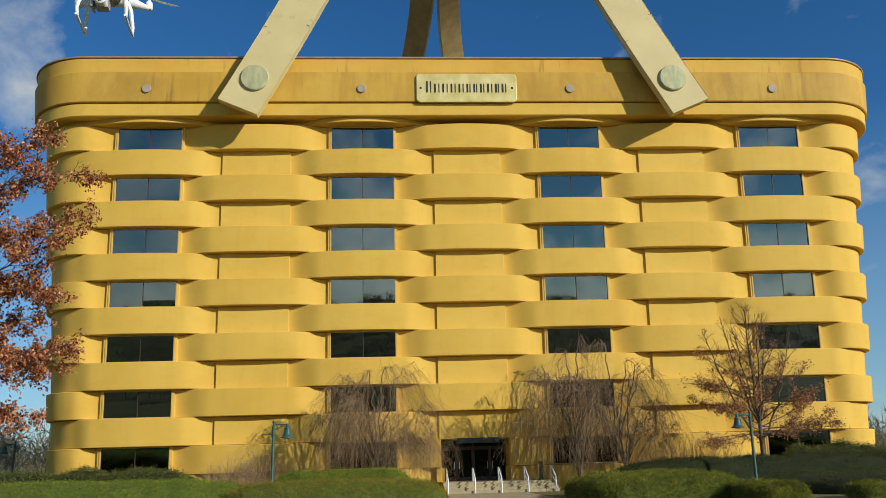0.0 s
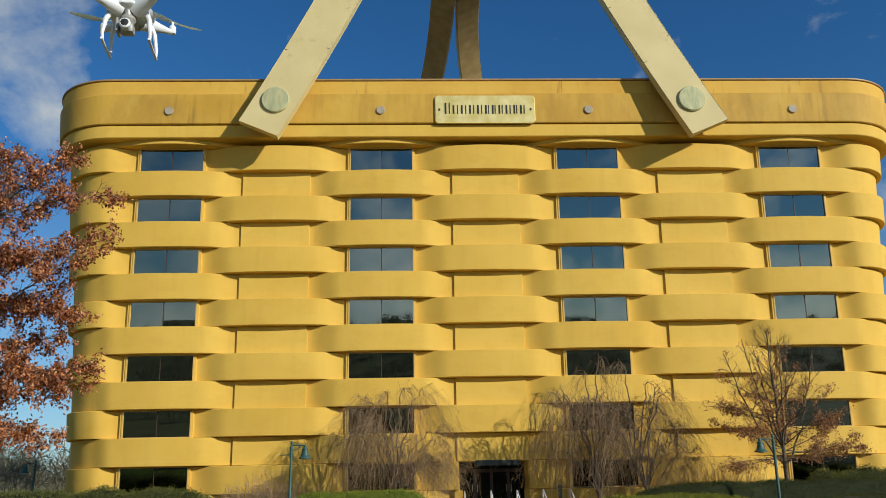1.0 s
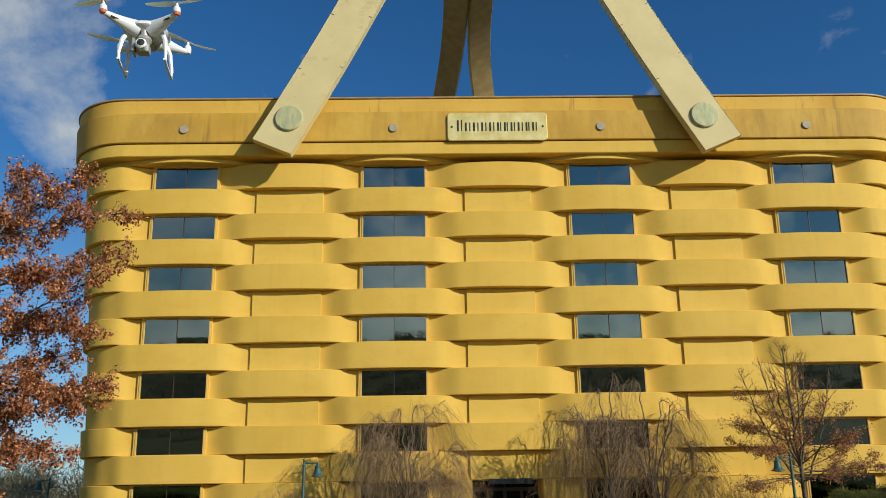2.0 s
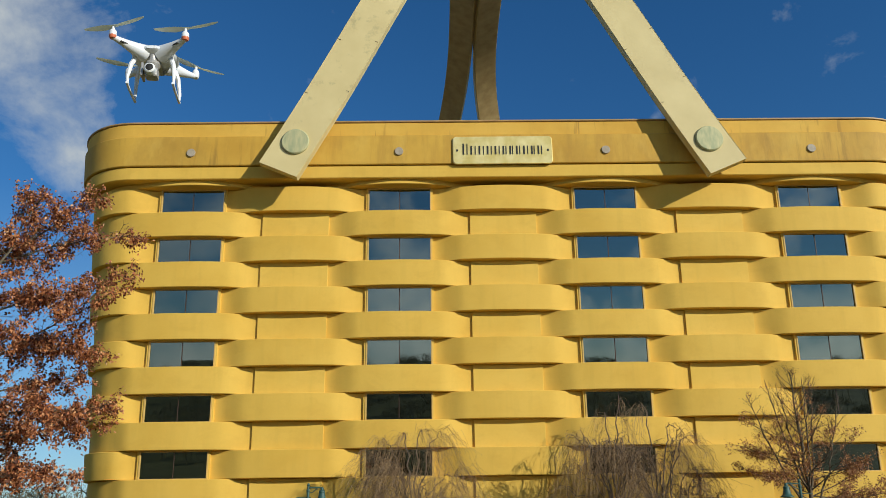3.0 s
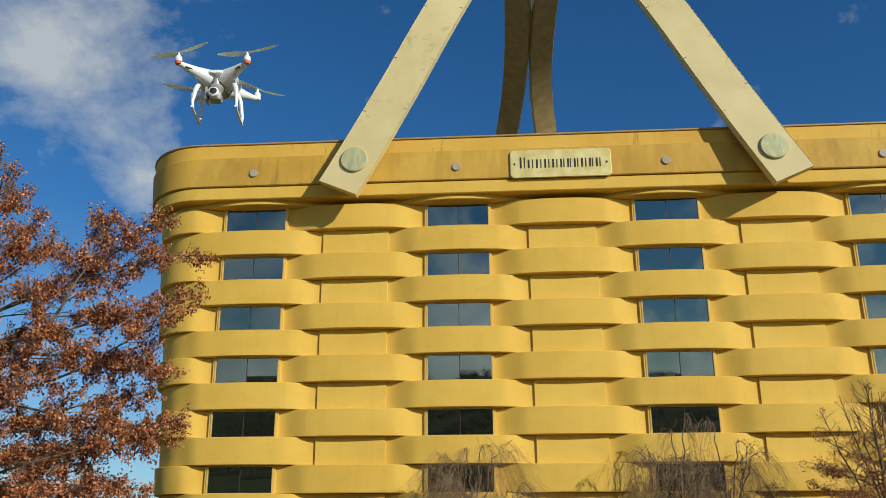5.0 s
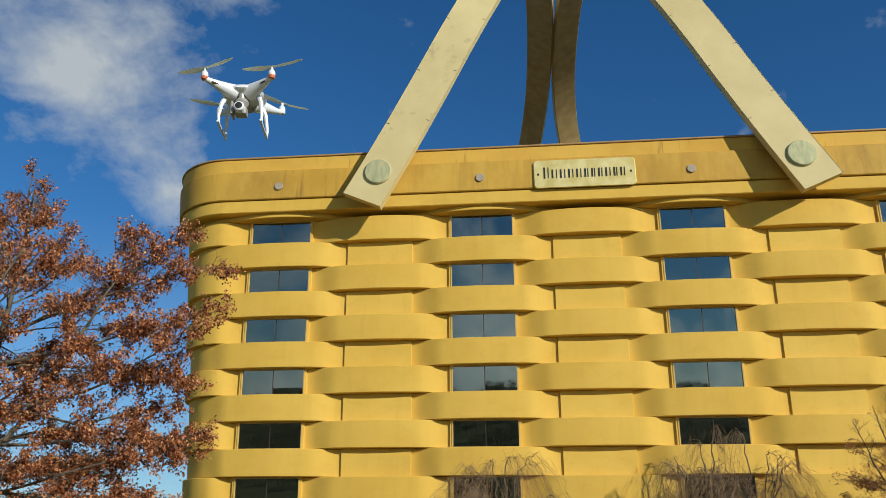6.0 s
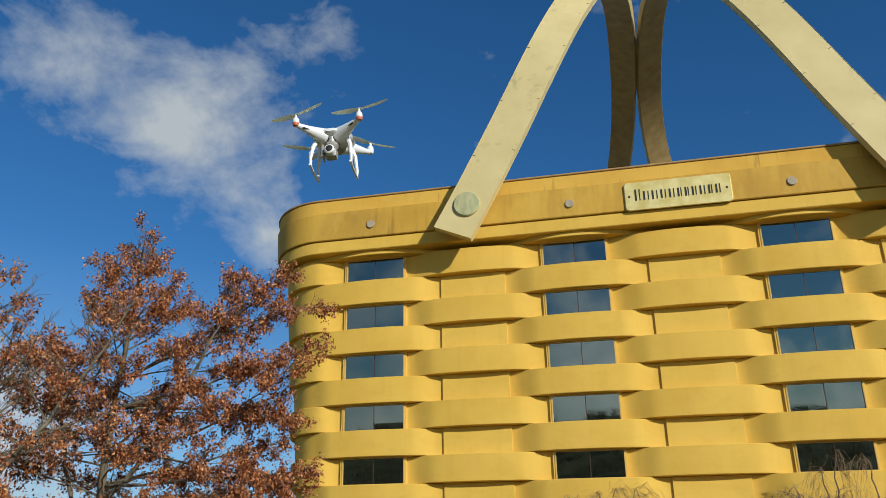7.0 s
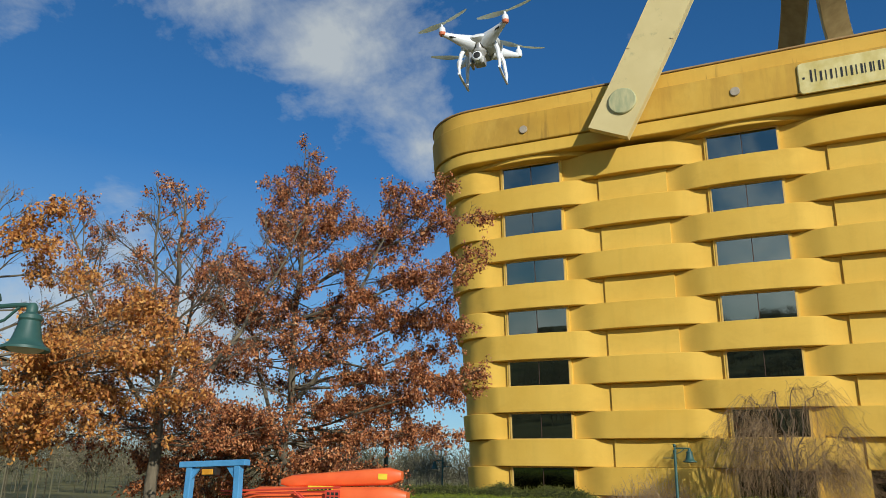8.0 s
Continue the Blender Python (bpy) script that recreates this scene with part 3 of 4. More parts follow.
def handle(sg):
    along = Vector((-sg * math.sin(H_TILT), 0, math.cos(H_TILT)))
    across = Vector((math.cos(H_TILT), 0, sg * math.sin(H_TILT)))
    root = Vector((XC - 0.08 + sg * H_FOOT, 0, H_ROOT))
    deep, e = YC - H_FRONT, 1 / H_POWER
    leg = [0.80 * i / 22 for i in range(23)]
    leg = [(u, (1 - u ** H_POWER) ** e) for u in leg]
    top = leg[-1][1]
    over = [top - 2 * top * i / 30 for i in range(1, 30)]
    half = leg + [((1 - abs(v) ** H_POWER) ** e, v) for v in over] + [(u, -v) for u, v in reversed(leg)]
    path = [(H_LOW + (H_LONG - H_LOW) * u, YC - deep * v) for u, v in half]
    straight = [-2.5 + (H_LOW + 2.5) * i / 9 for i in range(9)]
    path = [(a, H_FRONT) for a in straight] + path + [(a, 2 * YC - H_FRONT) for a in reversed(straight)]
    pts = [root + along * a + across * (sg * H_BOW * 4 * (a / H_LONG) * (1 - a / H_LONG)) + Vector((0, y, 0)) for a, y in path]
    s = Shape()
    for i, p in enumerate(pts):
        d = (pts[min(i + 1, len(pts) - 1)] - pts[max(i - 1, 0)]).normalized()
        nrm = d.cross(across).normalized()
        b = 0.02
        for u, v in ((-1, -1), (1, -1), (1, 1), (-1, 1)):
            for du, dv in (((b, 0), (0, b)) if u * v > 0 else ((0, b), (b, 0))):
                s.v.append(tuple(p + across * u * (H_WIDE / 2 - du) + nrm * v * (H_THICK / 2 - dv)))
    m = 8
    for i in range(len(pts) - 1):
        for k in range(m):
            k2 = (k + 1) % m
            s.f.append((i * m + k, i * m + k2, (i + 1) * m + k2, (i + 1) * m + k))
    s.f += [tuple(reversed(range(m))), tuple((len(pts) - 1) * m + k for k in range(m))]
    h = on_basket("handle", s, M_HANDLE, "tan painted flat hoop handle with mossy stains")
    # thin added sheet that carries the underside's painted shade
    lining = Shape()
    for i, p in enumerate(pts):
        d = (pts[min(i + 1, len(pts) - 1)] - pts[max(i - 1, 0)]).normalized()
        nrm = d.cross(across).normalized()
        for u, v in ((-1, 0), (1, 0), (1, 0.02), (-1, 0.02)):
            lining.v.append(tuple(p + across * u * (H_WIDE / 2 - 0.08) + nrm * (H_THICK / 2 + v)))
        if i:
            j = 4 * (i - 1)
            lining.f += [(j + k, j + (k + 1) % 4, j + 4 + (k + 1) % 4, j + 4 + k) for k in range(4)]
    on_basket("soffit_board", lining, M_SHADESOFFIT, "brown weathered underside of the handle with its shade painted in", parent=h)
    for i in (5, 9, 15, 21):
        for e in (-1, 1):
            d = (pts[i + 1] - pts[i - 1]).normalized()
            nrm = d.cross(across).normalized()
            m = Matrix((across, nrm, d)).transposed().to_4x4()
            m.translation = pts[i + (e > 0)] + across * e * (H_WIDE / 2 - 0.16) + nrm * (H_THICK / 2) * (1 if nrm.y < 0 else -1)
            on_basket("seam_mark", Shape().box(-0.13, 0.13, -0.004, 0.004, -0.014, 0.014, 0, m), M_DARKFRAME, parent=h)
    for y, d in ((H_FRONT - H_THICK / 2, -1), (2 * YC - H_FRONT + H_THICK / 2, 1)):
        disc = Shape().lathe([(1.02, -0.1), (1.02, 0.10), (0.95, 0.17), (0.0, 0.19)], 40, pose(root.x, y, root.z, 90 if d < 0 else -90), False)
        shaft = Shape().lathe([(0.8, 0.0), (0.8, 1.1)], 32, pose(root.x, H_FRONT + 0.2 if d < 0 else 2 * YC - H_FRONT - 0.2, root.z, -90 if d < 0 else 90))
        on_basket("rivet_shaft", shaft, M_HANDLE, smooth=True, parent=h)
        on_basket("rivet", disc, M_VERDIGRIS, "round green verdigris rivet head", smooth=True, parent=h)


handle(-1)
handle(1)


def plaque():
    m = slope_pose(2.0, 28.75)
    w, h, r = 3.76, 1.10, 0.28
    s, outline = Shape(), []
    for cx, cz, a0 in ((w - r, h - r, 0), (-w + r, h - r, 90), (-w + r, -h + r, 180), (w - r, -h + r, 270)):
        for j in range(6):
            a = radians(a0 + j * 18)
            outline.append((cx + r * math.cos(a), cz + r * math.sin(a)))
    n = len(outline)
    for y, k in ((-1.34, 1.0), (-1.46, 1.0), (-1.50, 0.985)):
        s.v += [(x * k, y, z * k) for x, z in outline]
    for i in range(2):
        s.f += [(i * n + j, i * n + (j + 1) % n, (i + 1) * n + (j + 1) % n, (i + 1) * n + j) for j in range(n)]
    s.f += [tuple(range(n)), tuple(2 * n + j for j in reversed(range(n)))]
    pl = part("plaque", s, M_BRASS, basket, "gold-leafed rectangular name plate with black bars", m=m)
    x = -3.12
    for i, wide in enumerate((0.60, 0.62, 0.62, 0.60, 0.60, 0.52, 0.50, 0.54, 0.60, 0.50, 0.56)):
        top, low = (0.52, -0.36) if i == 0 else (0.32, -0.36)
        # each character as two upright bars, one heavy and one slight
        for u0, u1 in ((0.11, 0.235), (wide - 0.185, wide - 0.115)):
            bar = Shape().box(x + u0, x + u1, -1.53, -1.49, low, top, 0.01)
            part("lettering_bar", bar, M_BLACK, pl)
        x += wide - 0.005
    for sx in (-3.42, 3.42):
        part("dot", Shape().box(sx - 0.07, sx + 0.07, -1.53, -1.49, -0.10, 0.06, 0.03), M_BLACK, pl)


plaque()
for p in (0.5, 1.5, 2.5, 3.5):
    q, nrm = wall_frame(p, 28.62)
    cap = Shape().lathe([(0.33, -0.1), (0.33, 0.06), (0.30, 0.085), (0.0, 0.085)], 20, look(q + nrm * 1.37, q + nrm * 1.0), False)
    on_basket("vent_cap", cap, M_DISC, "small round grey cap on the fascia", smooth=True)


def entrance():
    """A recessed porch with four dark glazed door leaves."""
    yf = YC - half_sizes(2.0)[1]
    x0, x1, z0, z1 = XC - 2.40, XC + 2.40, 0.5, 3.36
    s = Shape()
    s.box(x0 - 0.35, x0, yf - 0.2, yf + 2.4, z0, z1, 0.01).box(x1, x1 + 0.35, yf - 0.2, yf + 2.4, z0, z1, 0.01)
    s.box(x0 - 0.35, x1 + 0.35, yf - 0.05, yf + 2.4, z1 + 0.01, z1 + 0.25)
    on_basket("porch_wall", s, M_PANEL)
    w = (x1 - x0) / 4
    yd = yf + 1.75
    for i in range(4):
        a, b = x0 + i * w + 0.01, x0 + (i + 1) * w - 0.01
        fr = Shape()
        for u0, u1, v0, v1 in ((a, a + 0.1, z0, 2.75), (b - 0.1, b, z0, 2.75), (a + 0.1, b - 0.1, z0, z0 + 0.25), (a + 0.1, b - 0.1, 2.63, 2.75)):
            fr.box(u0, u1, yd, yd + 0.07, v0, v1, 0.008)
        door = on_basket("door", fr, M_DARKFRAME, "dark bronze glazed door leaf")
        part("pane", Shape().box(a + 0.1, b - 0.1, yd + 0.03, yd + 0.04, z0 + 0.25, 2.63), M_DOORGLASS, door)
        hx = b - 0.17 if i % 2 == 0 else a + 0.17
        part("pull_handle", Shape().tube([(hx, yd - 0.07, 1.3), (hx, yd - 0.07, 1.8)], 0.02, 8), M_RAIL, door)
    tr = Shape()
    for u0, u1, v0, v1 in ((x0, x1, 2.77, 2.87), (x0, x1, 3.28, 3.36), (x0, x0 + 0.08, 2.87, 3.28), (x1 - 0.08, x1, 2.87, 3.28), (XC - 0.04, XC + 0.04, 2.87, 3.28)):
        tr.box(u0, u1, yd, yd + 0.07, v0, v1)
    on_basket("sign_box", Shape().box(XC - 1.25, XC + 1.75, yf - 0.25, yf + 0.3, 3.05, 3.42, 0.03), M_DARKSIGN, "dark green sign box over the doors")
    t = on_basket("transom", tr, M_DARKFRAME)
    part("pane", Shape().box(x0 + 0.08, x1 - 0.08, yd + 0.03, yd + 0.04, 2.87, 3.28), M_DOORGLASS, t)


entrance()

# ---- steps and rails ----


def entrance_steps():
    x0, x1 = 2.7, 10.2
    st = thing("entrance_steps", "pale concrete steps and landing before the entrance", "steps", pose(6.45, 53, -0.2))
    inv = st.matrix_basis.inverted()
    for i in range(4):
        y = 51.9 + i * 0.36
        z = -0.2 + 0.175 * (i + 1)
        b = Shape().box(x0, x1, y, (y + 0.36 if i < 3 else 57.6), -0.25, z, 0.02)
        part("step" if i < 3 else "landing", b, M_CONCRETE, st, m=inv)


entrance_steps()
walkway = part("pavement", Shape().box(2.7, 8.0, 30.0, 51.9, -0.35, -0.185, 0.01), M_CONCRETE)
tagged(walkway, "pale concrete path leading to the entrance steps", "pavement", kind="structure")


def handrail():
    r = thing("handrail", "white painted steel handrail standing on the concrete steps", "handrail", pose(4.7, 52.9, 0.5), "handrails of the entrance steps")
    low = Shape().tube([(0, -1.15, -0.70), (0, -1.15, 0.18), (0, -1.08, 0.27), (0, 0.25, 0.86), (0, 0.38, 0.87), (0, 0.45, 0.80), (0, 0.45, 0.0)], 0.045, 8)
    part("rail", low, M_RAIL, r, smooth=True)
    part("lower_rail", Shape().tube([(0, -1.15, -0.20), (0, 0.45, 0.45)], 0.030, 8), M_RAIL, r, smooth=True)
    return r


rail = handrail()
for x in (2.95, 6.42, 8.15, 9.95):
    copy_thing(rail, pose(x, 52.9, 0.5))


def bollard():
    b = thing("bollard_light", "short green cylindrical bollard light beside the steps", "bollard", pose(9.4, 54.0, 0.5))
    part("post", Shape().lathe([(0.20, 0), (0.20, 0.06), (0.13, 0.10), (0.12, 0.95), (0.17, 1.0), (0.17, 1.05)], 16), M_GREEN, b, smooth=True)
    part("cap", Shape().lathe([(0.18, 1.06), (0.17, 1.12), (0.0, 1.22)], 16, None, False), M_GREEN, b, smooth=True)


bollard()

# ---- lamps ----


def street_lamp(label, m):
    """A post with one arm to +x and a bell shade."""
    l = thing("street_lamp", label, "street lamp", m, "bell lamps round the building")
    post = Shape().lathe([(0.17, 0), (0.17, 0.25), (0.12, 0.35), (0.085, 0.5), (0.075, 4.0), (0.10, 4.02), (0.10, 4.10), (0.06, 4.14), (0.05, 4.28), (0.09, 4.32), (0.06, 4.42), (0.0, 4.46)], 14, None, False)
    part("post", post, M_GREEN, l, smooth=True)
    arm = Shape().tube([(0, 0, 4.2), (0.35, 0, 4.21), (0.62, 0, 4.21), (0.75, 0, 4.17)], 0.04, 8)
    arm.tube([(0.02, 0, 3.92), (0.25, 0, 3.98), (0.50, 0, 4.18)], 0.025, 6)
    part("arm", arm, M_GREEN, l, smooth=True)
    part("banner_rod", Shape().tube([(-0.62, 0, 3.70), (0.0, 0, 3.70), (0.16, 0, 3.70)], 0.022, 6), M_GREEN, l)
    bell = Shape().lathe([(0.0, 4.24), (0.05, 4.23), (0.085, 4.17), (0.085, 4.08), (0.12, 4.06), (0.165, 4.03), (0.175, 3.97), (0.155, 3.94), (0.165, 3.88), (0.195, 3.76), (0.22, 3.66),
                          (0.25, 3.60), (0.31, 3.55), (0.355, 3.525), (0.36, 3.485), (0.31, 3.50), (0.0, 3.56)], 24, pose(0.75, 0, 0), False)
    sh = part("shade", bell, M_GREEN, l, "green bell-shaped shade", smooth=True)
    part("lens", Shape().lathe([(0.27, 3.505), (0.20, 3.46), (0.0, 3.43)], 20, pose(0.75, 0, 0), False), M_LENS, sh, smooth=True)
    return l


lamp = street_lamp("green bell lamp on a post among the hedges", pose(-7.0, 44, -0.2))
copy_thing(lamp, pose(19.7, 44, -0.3, 0, -1.5, 180))
copy_thing(lamp, pose(-14.0, 25, 0.0, 0, 0, 12))
tagged(copy_thing(lamp, pose(-11.70, 7.87, 0.03, 0, 0, 10)), "green bell lamp on a post beside the oaks")
tagged(copy_thing(lamp, pose(-29.2, 62, -0.2, 0, 0, 180)), "dark bell lamp on a post behind the juniper row")

# ---- plants ----


def leaves(name, anchors, per, size, spread, material, rng, droop=0.0, lobed=False):
    """Many small folded leaves round the anchors."""
    a = np.repeat(np.asarray(anchors, float), per, axis=0)
    n = len(a)
    c = a + rng.normal(0, spread, (n, 3)) + np.array([0, 0, -droop]) * rng.random((n, 1))
    d = rng.normal(0, 1, (n, 3))
    d[:, 2] -= droop * 4
    d /= np.linalg.norm(d, axis=1, keepdims=True)
    w = np.cross(d, rng.normal(0, 1, (n, 3)))
    w /= np.linalg.norm(w, axis=1, keepdims=True)
    up = np.cross(d, w)
    ln = size * rng.uniform(0.6, 1.25, (n, 1))
    wd = ln * rng.uniform(0.17, 0.30, (n, 1))
    if not lobed:
        v = np.stack([c, c + d * ln * 0.5 + w * wd + up * wd * 0.4, c + d * ln, c + d * ln * 0.5 - w * wd + up * wd * 0.4], axis=1)
        return quads(name, v, material)
    side = ((0.38, 1.25), (0.66, 0.62))
    right = [c + d * ln * a + (w + up * 0.4) * wd * b for a, b in side]
    left = [c + d * ln * a + (up * 0.4 - w) * wd * b for a, b in reversed(side)]
    return quads(name, np.stack([c, *right, c + d * ln, *left], axis=1), material, 6)


def wander(p, d, length, n, rng, bend=0.12, rise=0.0):
    pts, d = [Vector(p)], Vector(d).normalized()
    for _ in range(n):
        d = (d + Vector(rng.normal(0, bend, 3)) + Vector((0, 0, rise))).normalized()
        pts.append(pts[-1] + d * (length / n))
    return pts


def oak(label, base, height, radius, bare, leaf_mat, seed, first=2.2, primaries=60, per=11, bark=None, trunk_r=0.20, leaf=0.105, reach=(), rise=(-6, 52), leaders=(), cluster=0.055, gaps=-0.04, fine=1.0):
    """A central trunk with tiers of near-level limbs, side shoots and clustered dry leaves."""
    rng = np.random.default_rng(seed)
    t = thing("oak_tree", label, "tree", pose(*base), "oaks")
    wood, twigs, anchors = Shape(), Shape(), []
    stems = [([Vector((rng.normal(0, 0.05), rng.normal(0, 0.05), height * k / 12)) for k in range(13)], trunk_r, first, height, radius, primaries)]
    stems[0][0][0] = Vector((0, 0, -0.1))
    for h, az, out, top, rad, n in leaders:
        p = stems[0][0][int(h / height * 12)]
        pts = [p + Vector((math.cos(az), math.sin(az), 0)) * out * (k / 12) ** 0.7 + Vector((0, 0, (top - p.z) * k / 12)) + Vector(rng.normal(0, 0.05, 3)) for k in range(13)]
        pts[0] = p
        stems.append((pts, trunk_r * 0.36, p.z + (top - p.z) * 0.25, top, rad, n))
    limbs = []
    for pts, r0, low, top, rad, count in stems:
        wood.tube(pts, [r0 * (1.25 if k == 0 else 1) * (1 - k / 12.6) ** 0.9 + 0.012 for k in range(13)], 10)
        az = rng.random() * 6
        for i in range(count):
            h = low + (top * 0.97 - low) * (i / count) ** 0.9
            fr = (h - first) / (height - first)
            own = (h - low) / (top - low)
            az += 2.4 + rng.normal(0, 0.35)
            ln = rad * (0.10 + 0.95 * (1 - own) ** 0.75) * rng.uniform(0.5, 1.12) * min(1.0, 0.7 + own * 2)
            el = radians(rise[0] + (rise[1] - rise[0]) * own ** 1.1 + rng.normal(0, 6))
            k = min(11.999, (h - pts[0].z) / (top - pts[0].z) * 12)
            j = int(k)
            limbs.append((pts[j].lerp(pts[j + 1], k - j), az, ln, el, fr, rng.random()))
    main = stems[0][0]
    for h, az, ln, el, fr in reach:
        k = min(11.999, h / height * 12)
        limbs.append((main[int(k)].lerp(main[int(k) + 1], k - int(k)), az, ln, el, fr, 2.0))
    for root, az, ln, el, fr, luck in limbs:
        d = Vector((math.cos(az) * math.cos(el), math.sin(az) * math.cos(el), math.sin(el)))
        n = 9
        pts = wander(root, d, ln, n, rng, 0.10, 0.02)
        r0 = 0.010 + 0.0065 * ln
        wood.tube(pts, [r0 * (1 - k / (n + 1.0)) + 0.005 for k in range(n + 1)], 5, False)
        for j in range(int(ln / 0.20) + 2):
            u = 0.20 + 0.80 * rng.random() ** 0.75
            k = min(n - 1, int(u * n))
            p = pts[k].lerp(pts[k + 1], u * n - k)
            sd = (pts[k + 1] - pts[k]).normalized()
            sd = Matrix.Rotation((1 if j % 2 else -1) * rng.uniform(0.4, 1.1), 3, "Z") @ sd
            sd.z += rng.normal(0.06, 0.16)
            sl = min(1.7, 0.30 + 0.28 * ln * (1.15 - u)) * rng.uniform(0.6, 1.2)
            sp = wander(p, sd, sl, 4, rng, 0.15, 0.01)
            twigs.tube(sp, [r * fine for r in (0.010, 0.008, 0.007, 0.005, 0.003)], 3, False)
            leafy = rng.random() > bare(fr, u) + (0.45 if luck < 0.2 else 0.0)
            for q in range(1 + int(sl / 0.20)):
                v = 0.25 + 0.75 * rng.random()
                k2 = min(3, int(v * 4))
                b = sp[k2].lerp(sp[k2 + 1], v * 4 - k2)
                td = (sp[k2 + 1] - sp[k2]).normalized() + Vector(rng.normal(0, 0.5, 3)) * Vector((1, 1, 0.6))
                tp = wander(b, td, rng.uniform(0.15, 0.42), 2, rng, 0.2)
                twigs.tube(tp, [r * fine for r in (0.005, 0.004, 0.003)], 3, False)
                w = tp[2]
                if leafy and noise.noise(Vector((w.x * 0.62 + seed, w.y * 0.62, w.z * 1.25))) > gaps - (0.10 if luck > 1 else 0.0):
                    anchors.append(tuple(tp[2]))
                    if rng.random() < 0.7:
                        anchors.append(tuple(tp[1]))
    part("trunk", wood.mesh("trunk", bark or M_BARK, True, False), parent=t)
    part("branchwork", twigs.mesh("branchwork", bark or M_BARK, False, False), parent=t)
    if anchors:
        part("crown", leaves("crown", anchors, per, leaf, cluster, leaf_mat, rng, 0.22, True), parent=t)
    return t


oak("russet pin oak with clustered dry leaves beside the parking", (-16.2, 22, -0.2), 13.5, 5.0, lambda f, u: 0.05 + 0.34 * (u < 0.45) + 0.10 * f, M_OAKLEAF, 3, first=2.1, primaries=62, per=15, leaf=0.105, trunk_r=0.17, cluster=0.066, gaps=-0.27,
    leaders=((5.0, 0.0, 4.1, 12.0, 2.2, 22), (4.0, 3.3, 2.6, 10.4, 2.6, 20)),
    reach=[(h, az + turn, ln * fall, el, 0.1) for turn, fall in ((0.0, 1.0), (0.16, 0.9)) for h, az, ln, el in
           ((8.4, 0.02, 7.2, 0.20), (7.4, -0.03, 7.0, 0.07), (6.0, 0.0, 7.05, 0.05), (5.0, 0.05, 6.6, 0.0), (3.6, 0.0, 6.3, -0.03), (3.2, 0.08, 5.1, -0.08))]
    + [(2.3 + 0.16 * k, -0.3 - 0.47 * k, 5.0 - 0.06 * k, 0.0, 0.02) for k in range(13)]
    + [(2.2 + 0.22 * k, 2.3 + 0.28 * k, 4.6, -0.04, 0.0) for k in range(7)])
oak("thin oak with russet leaves and bare upper twigs", (-17.6, 17.6, -0.2), 10.8, 4.8, lambda f, u: 0.22 + 0.36 * f + 0.12 * (u < 0.4), M_OAKLEAF, 11, first=3.0, primaries=26, per=11, gaps=-0.12, leaf=0.10, trunk_r=0.19, rise=(18, 58),
    leaders=((3.6, 0.6, 3.8, 10.2, 3.0, 20), (3.6, 3.6, 3.8, 10.2, 3.0, 20), (4.4, 5.0, 1.8, 10.4, 2.6, 14), (4.2, 2.0, 2.4, 10.0, 2.6, 14)),
    reach=[(2.9 + 0.12 * k, 0.2 + 0.8 * k, 4.0 - 0.1 * k, -0.05, 0.0) for k in range(9)])
oak("orange-leaved oak with spreading lower limbs", (-18.6, 12.0, -0.2), 8.8, 5.2, lambda f, u: 0.04 + 0.3 * (u < 0.45), M_ORANGELEAF, 23, first=2.4, primaries=26, per=13, leaf=0.108, gaps=-0.06, rise=(4, 48),
    reach=[(4.4, 0.5, 4.6, 0.05, 0.2), (4.0, 0.9, 4.6, 0.02, 0.2), (4.8, 0.9, 4.0, 0.1, 0.3)] + [(3.8 + 0.25 * k, 0.55 + 0.14 * k, 5.2 - 0.1 * k, 0.0, 0.1) for k in range(4)] + [(4.0 + 0.14 * k, 0.3 + 0.16 * k, 4.8, 0.0, 0.1) for k in range(6)] + [(2.6, 0.5, 3.6, 0.0, 0.1), (2.8, 0.1, 3.4, 0.0, 0.1), (6.6, 0.9, 3.0, 0.3, 0.3), (7.2, 0.4, 2.4, 0.4, 0.3)])
oak("young oak with sparse brown leaves by the facade", (22.25, 48.3, -0.2), 11.0, 5.0, lambda f, u: 0.10 if f < 0.20 else 0.74 if f < 0.5 else 0.96, M_BROWNLEAF, 31, first=2.9, primaries=52, per=5,
    bark=M_TWIG, trunk_r=0.15, leaf=0.13, cluster=0.10, rise=(14, 66), leaders=((3.2, 0.2, 3.2, 9.6, 2.2, 22), (3.4, 3.3, 3.2, 9.6, 2.2, 22), (4.5, 1.7, 1.8, 10.6, 2.0, 14), (4.5, 4.6, 1.8, 10.4, 2.0, 14), (4.2, 0.4, 1.5, 10.8, 1.6, 14), (4.2, 2.8, 1.6, 10.6, 1.6, 14)),
    reach=[(3.4, 0.1, 5.2, 0.04, 0.1), (3.2, -0.1, 4.6, 0.02, 0.1), (3.6, 0.3, 4.4, 0.05, 0.1), (3.3, 3.0, 4.2, 0.04, 0.1), (3.1, 3.4, 3.6, 0.02, 0.1), (5.6, 3.1, 4.4, 0.24, 0.15), (5.2, 3.3, 4.4, 0.16, 0.15), (4.6, 2.9, 4.0, 0.16, 0.15)], gaps=-0.14, fine=0.6)


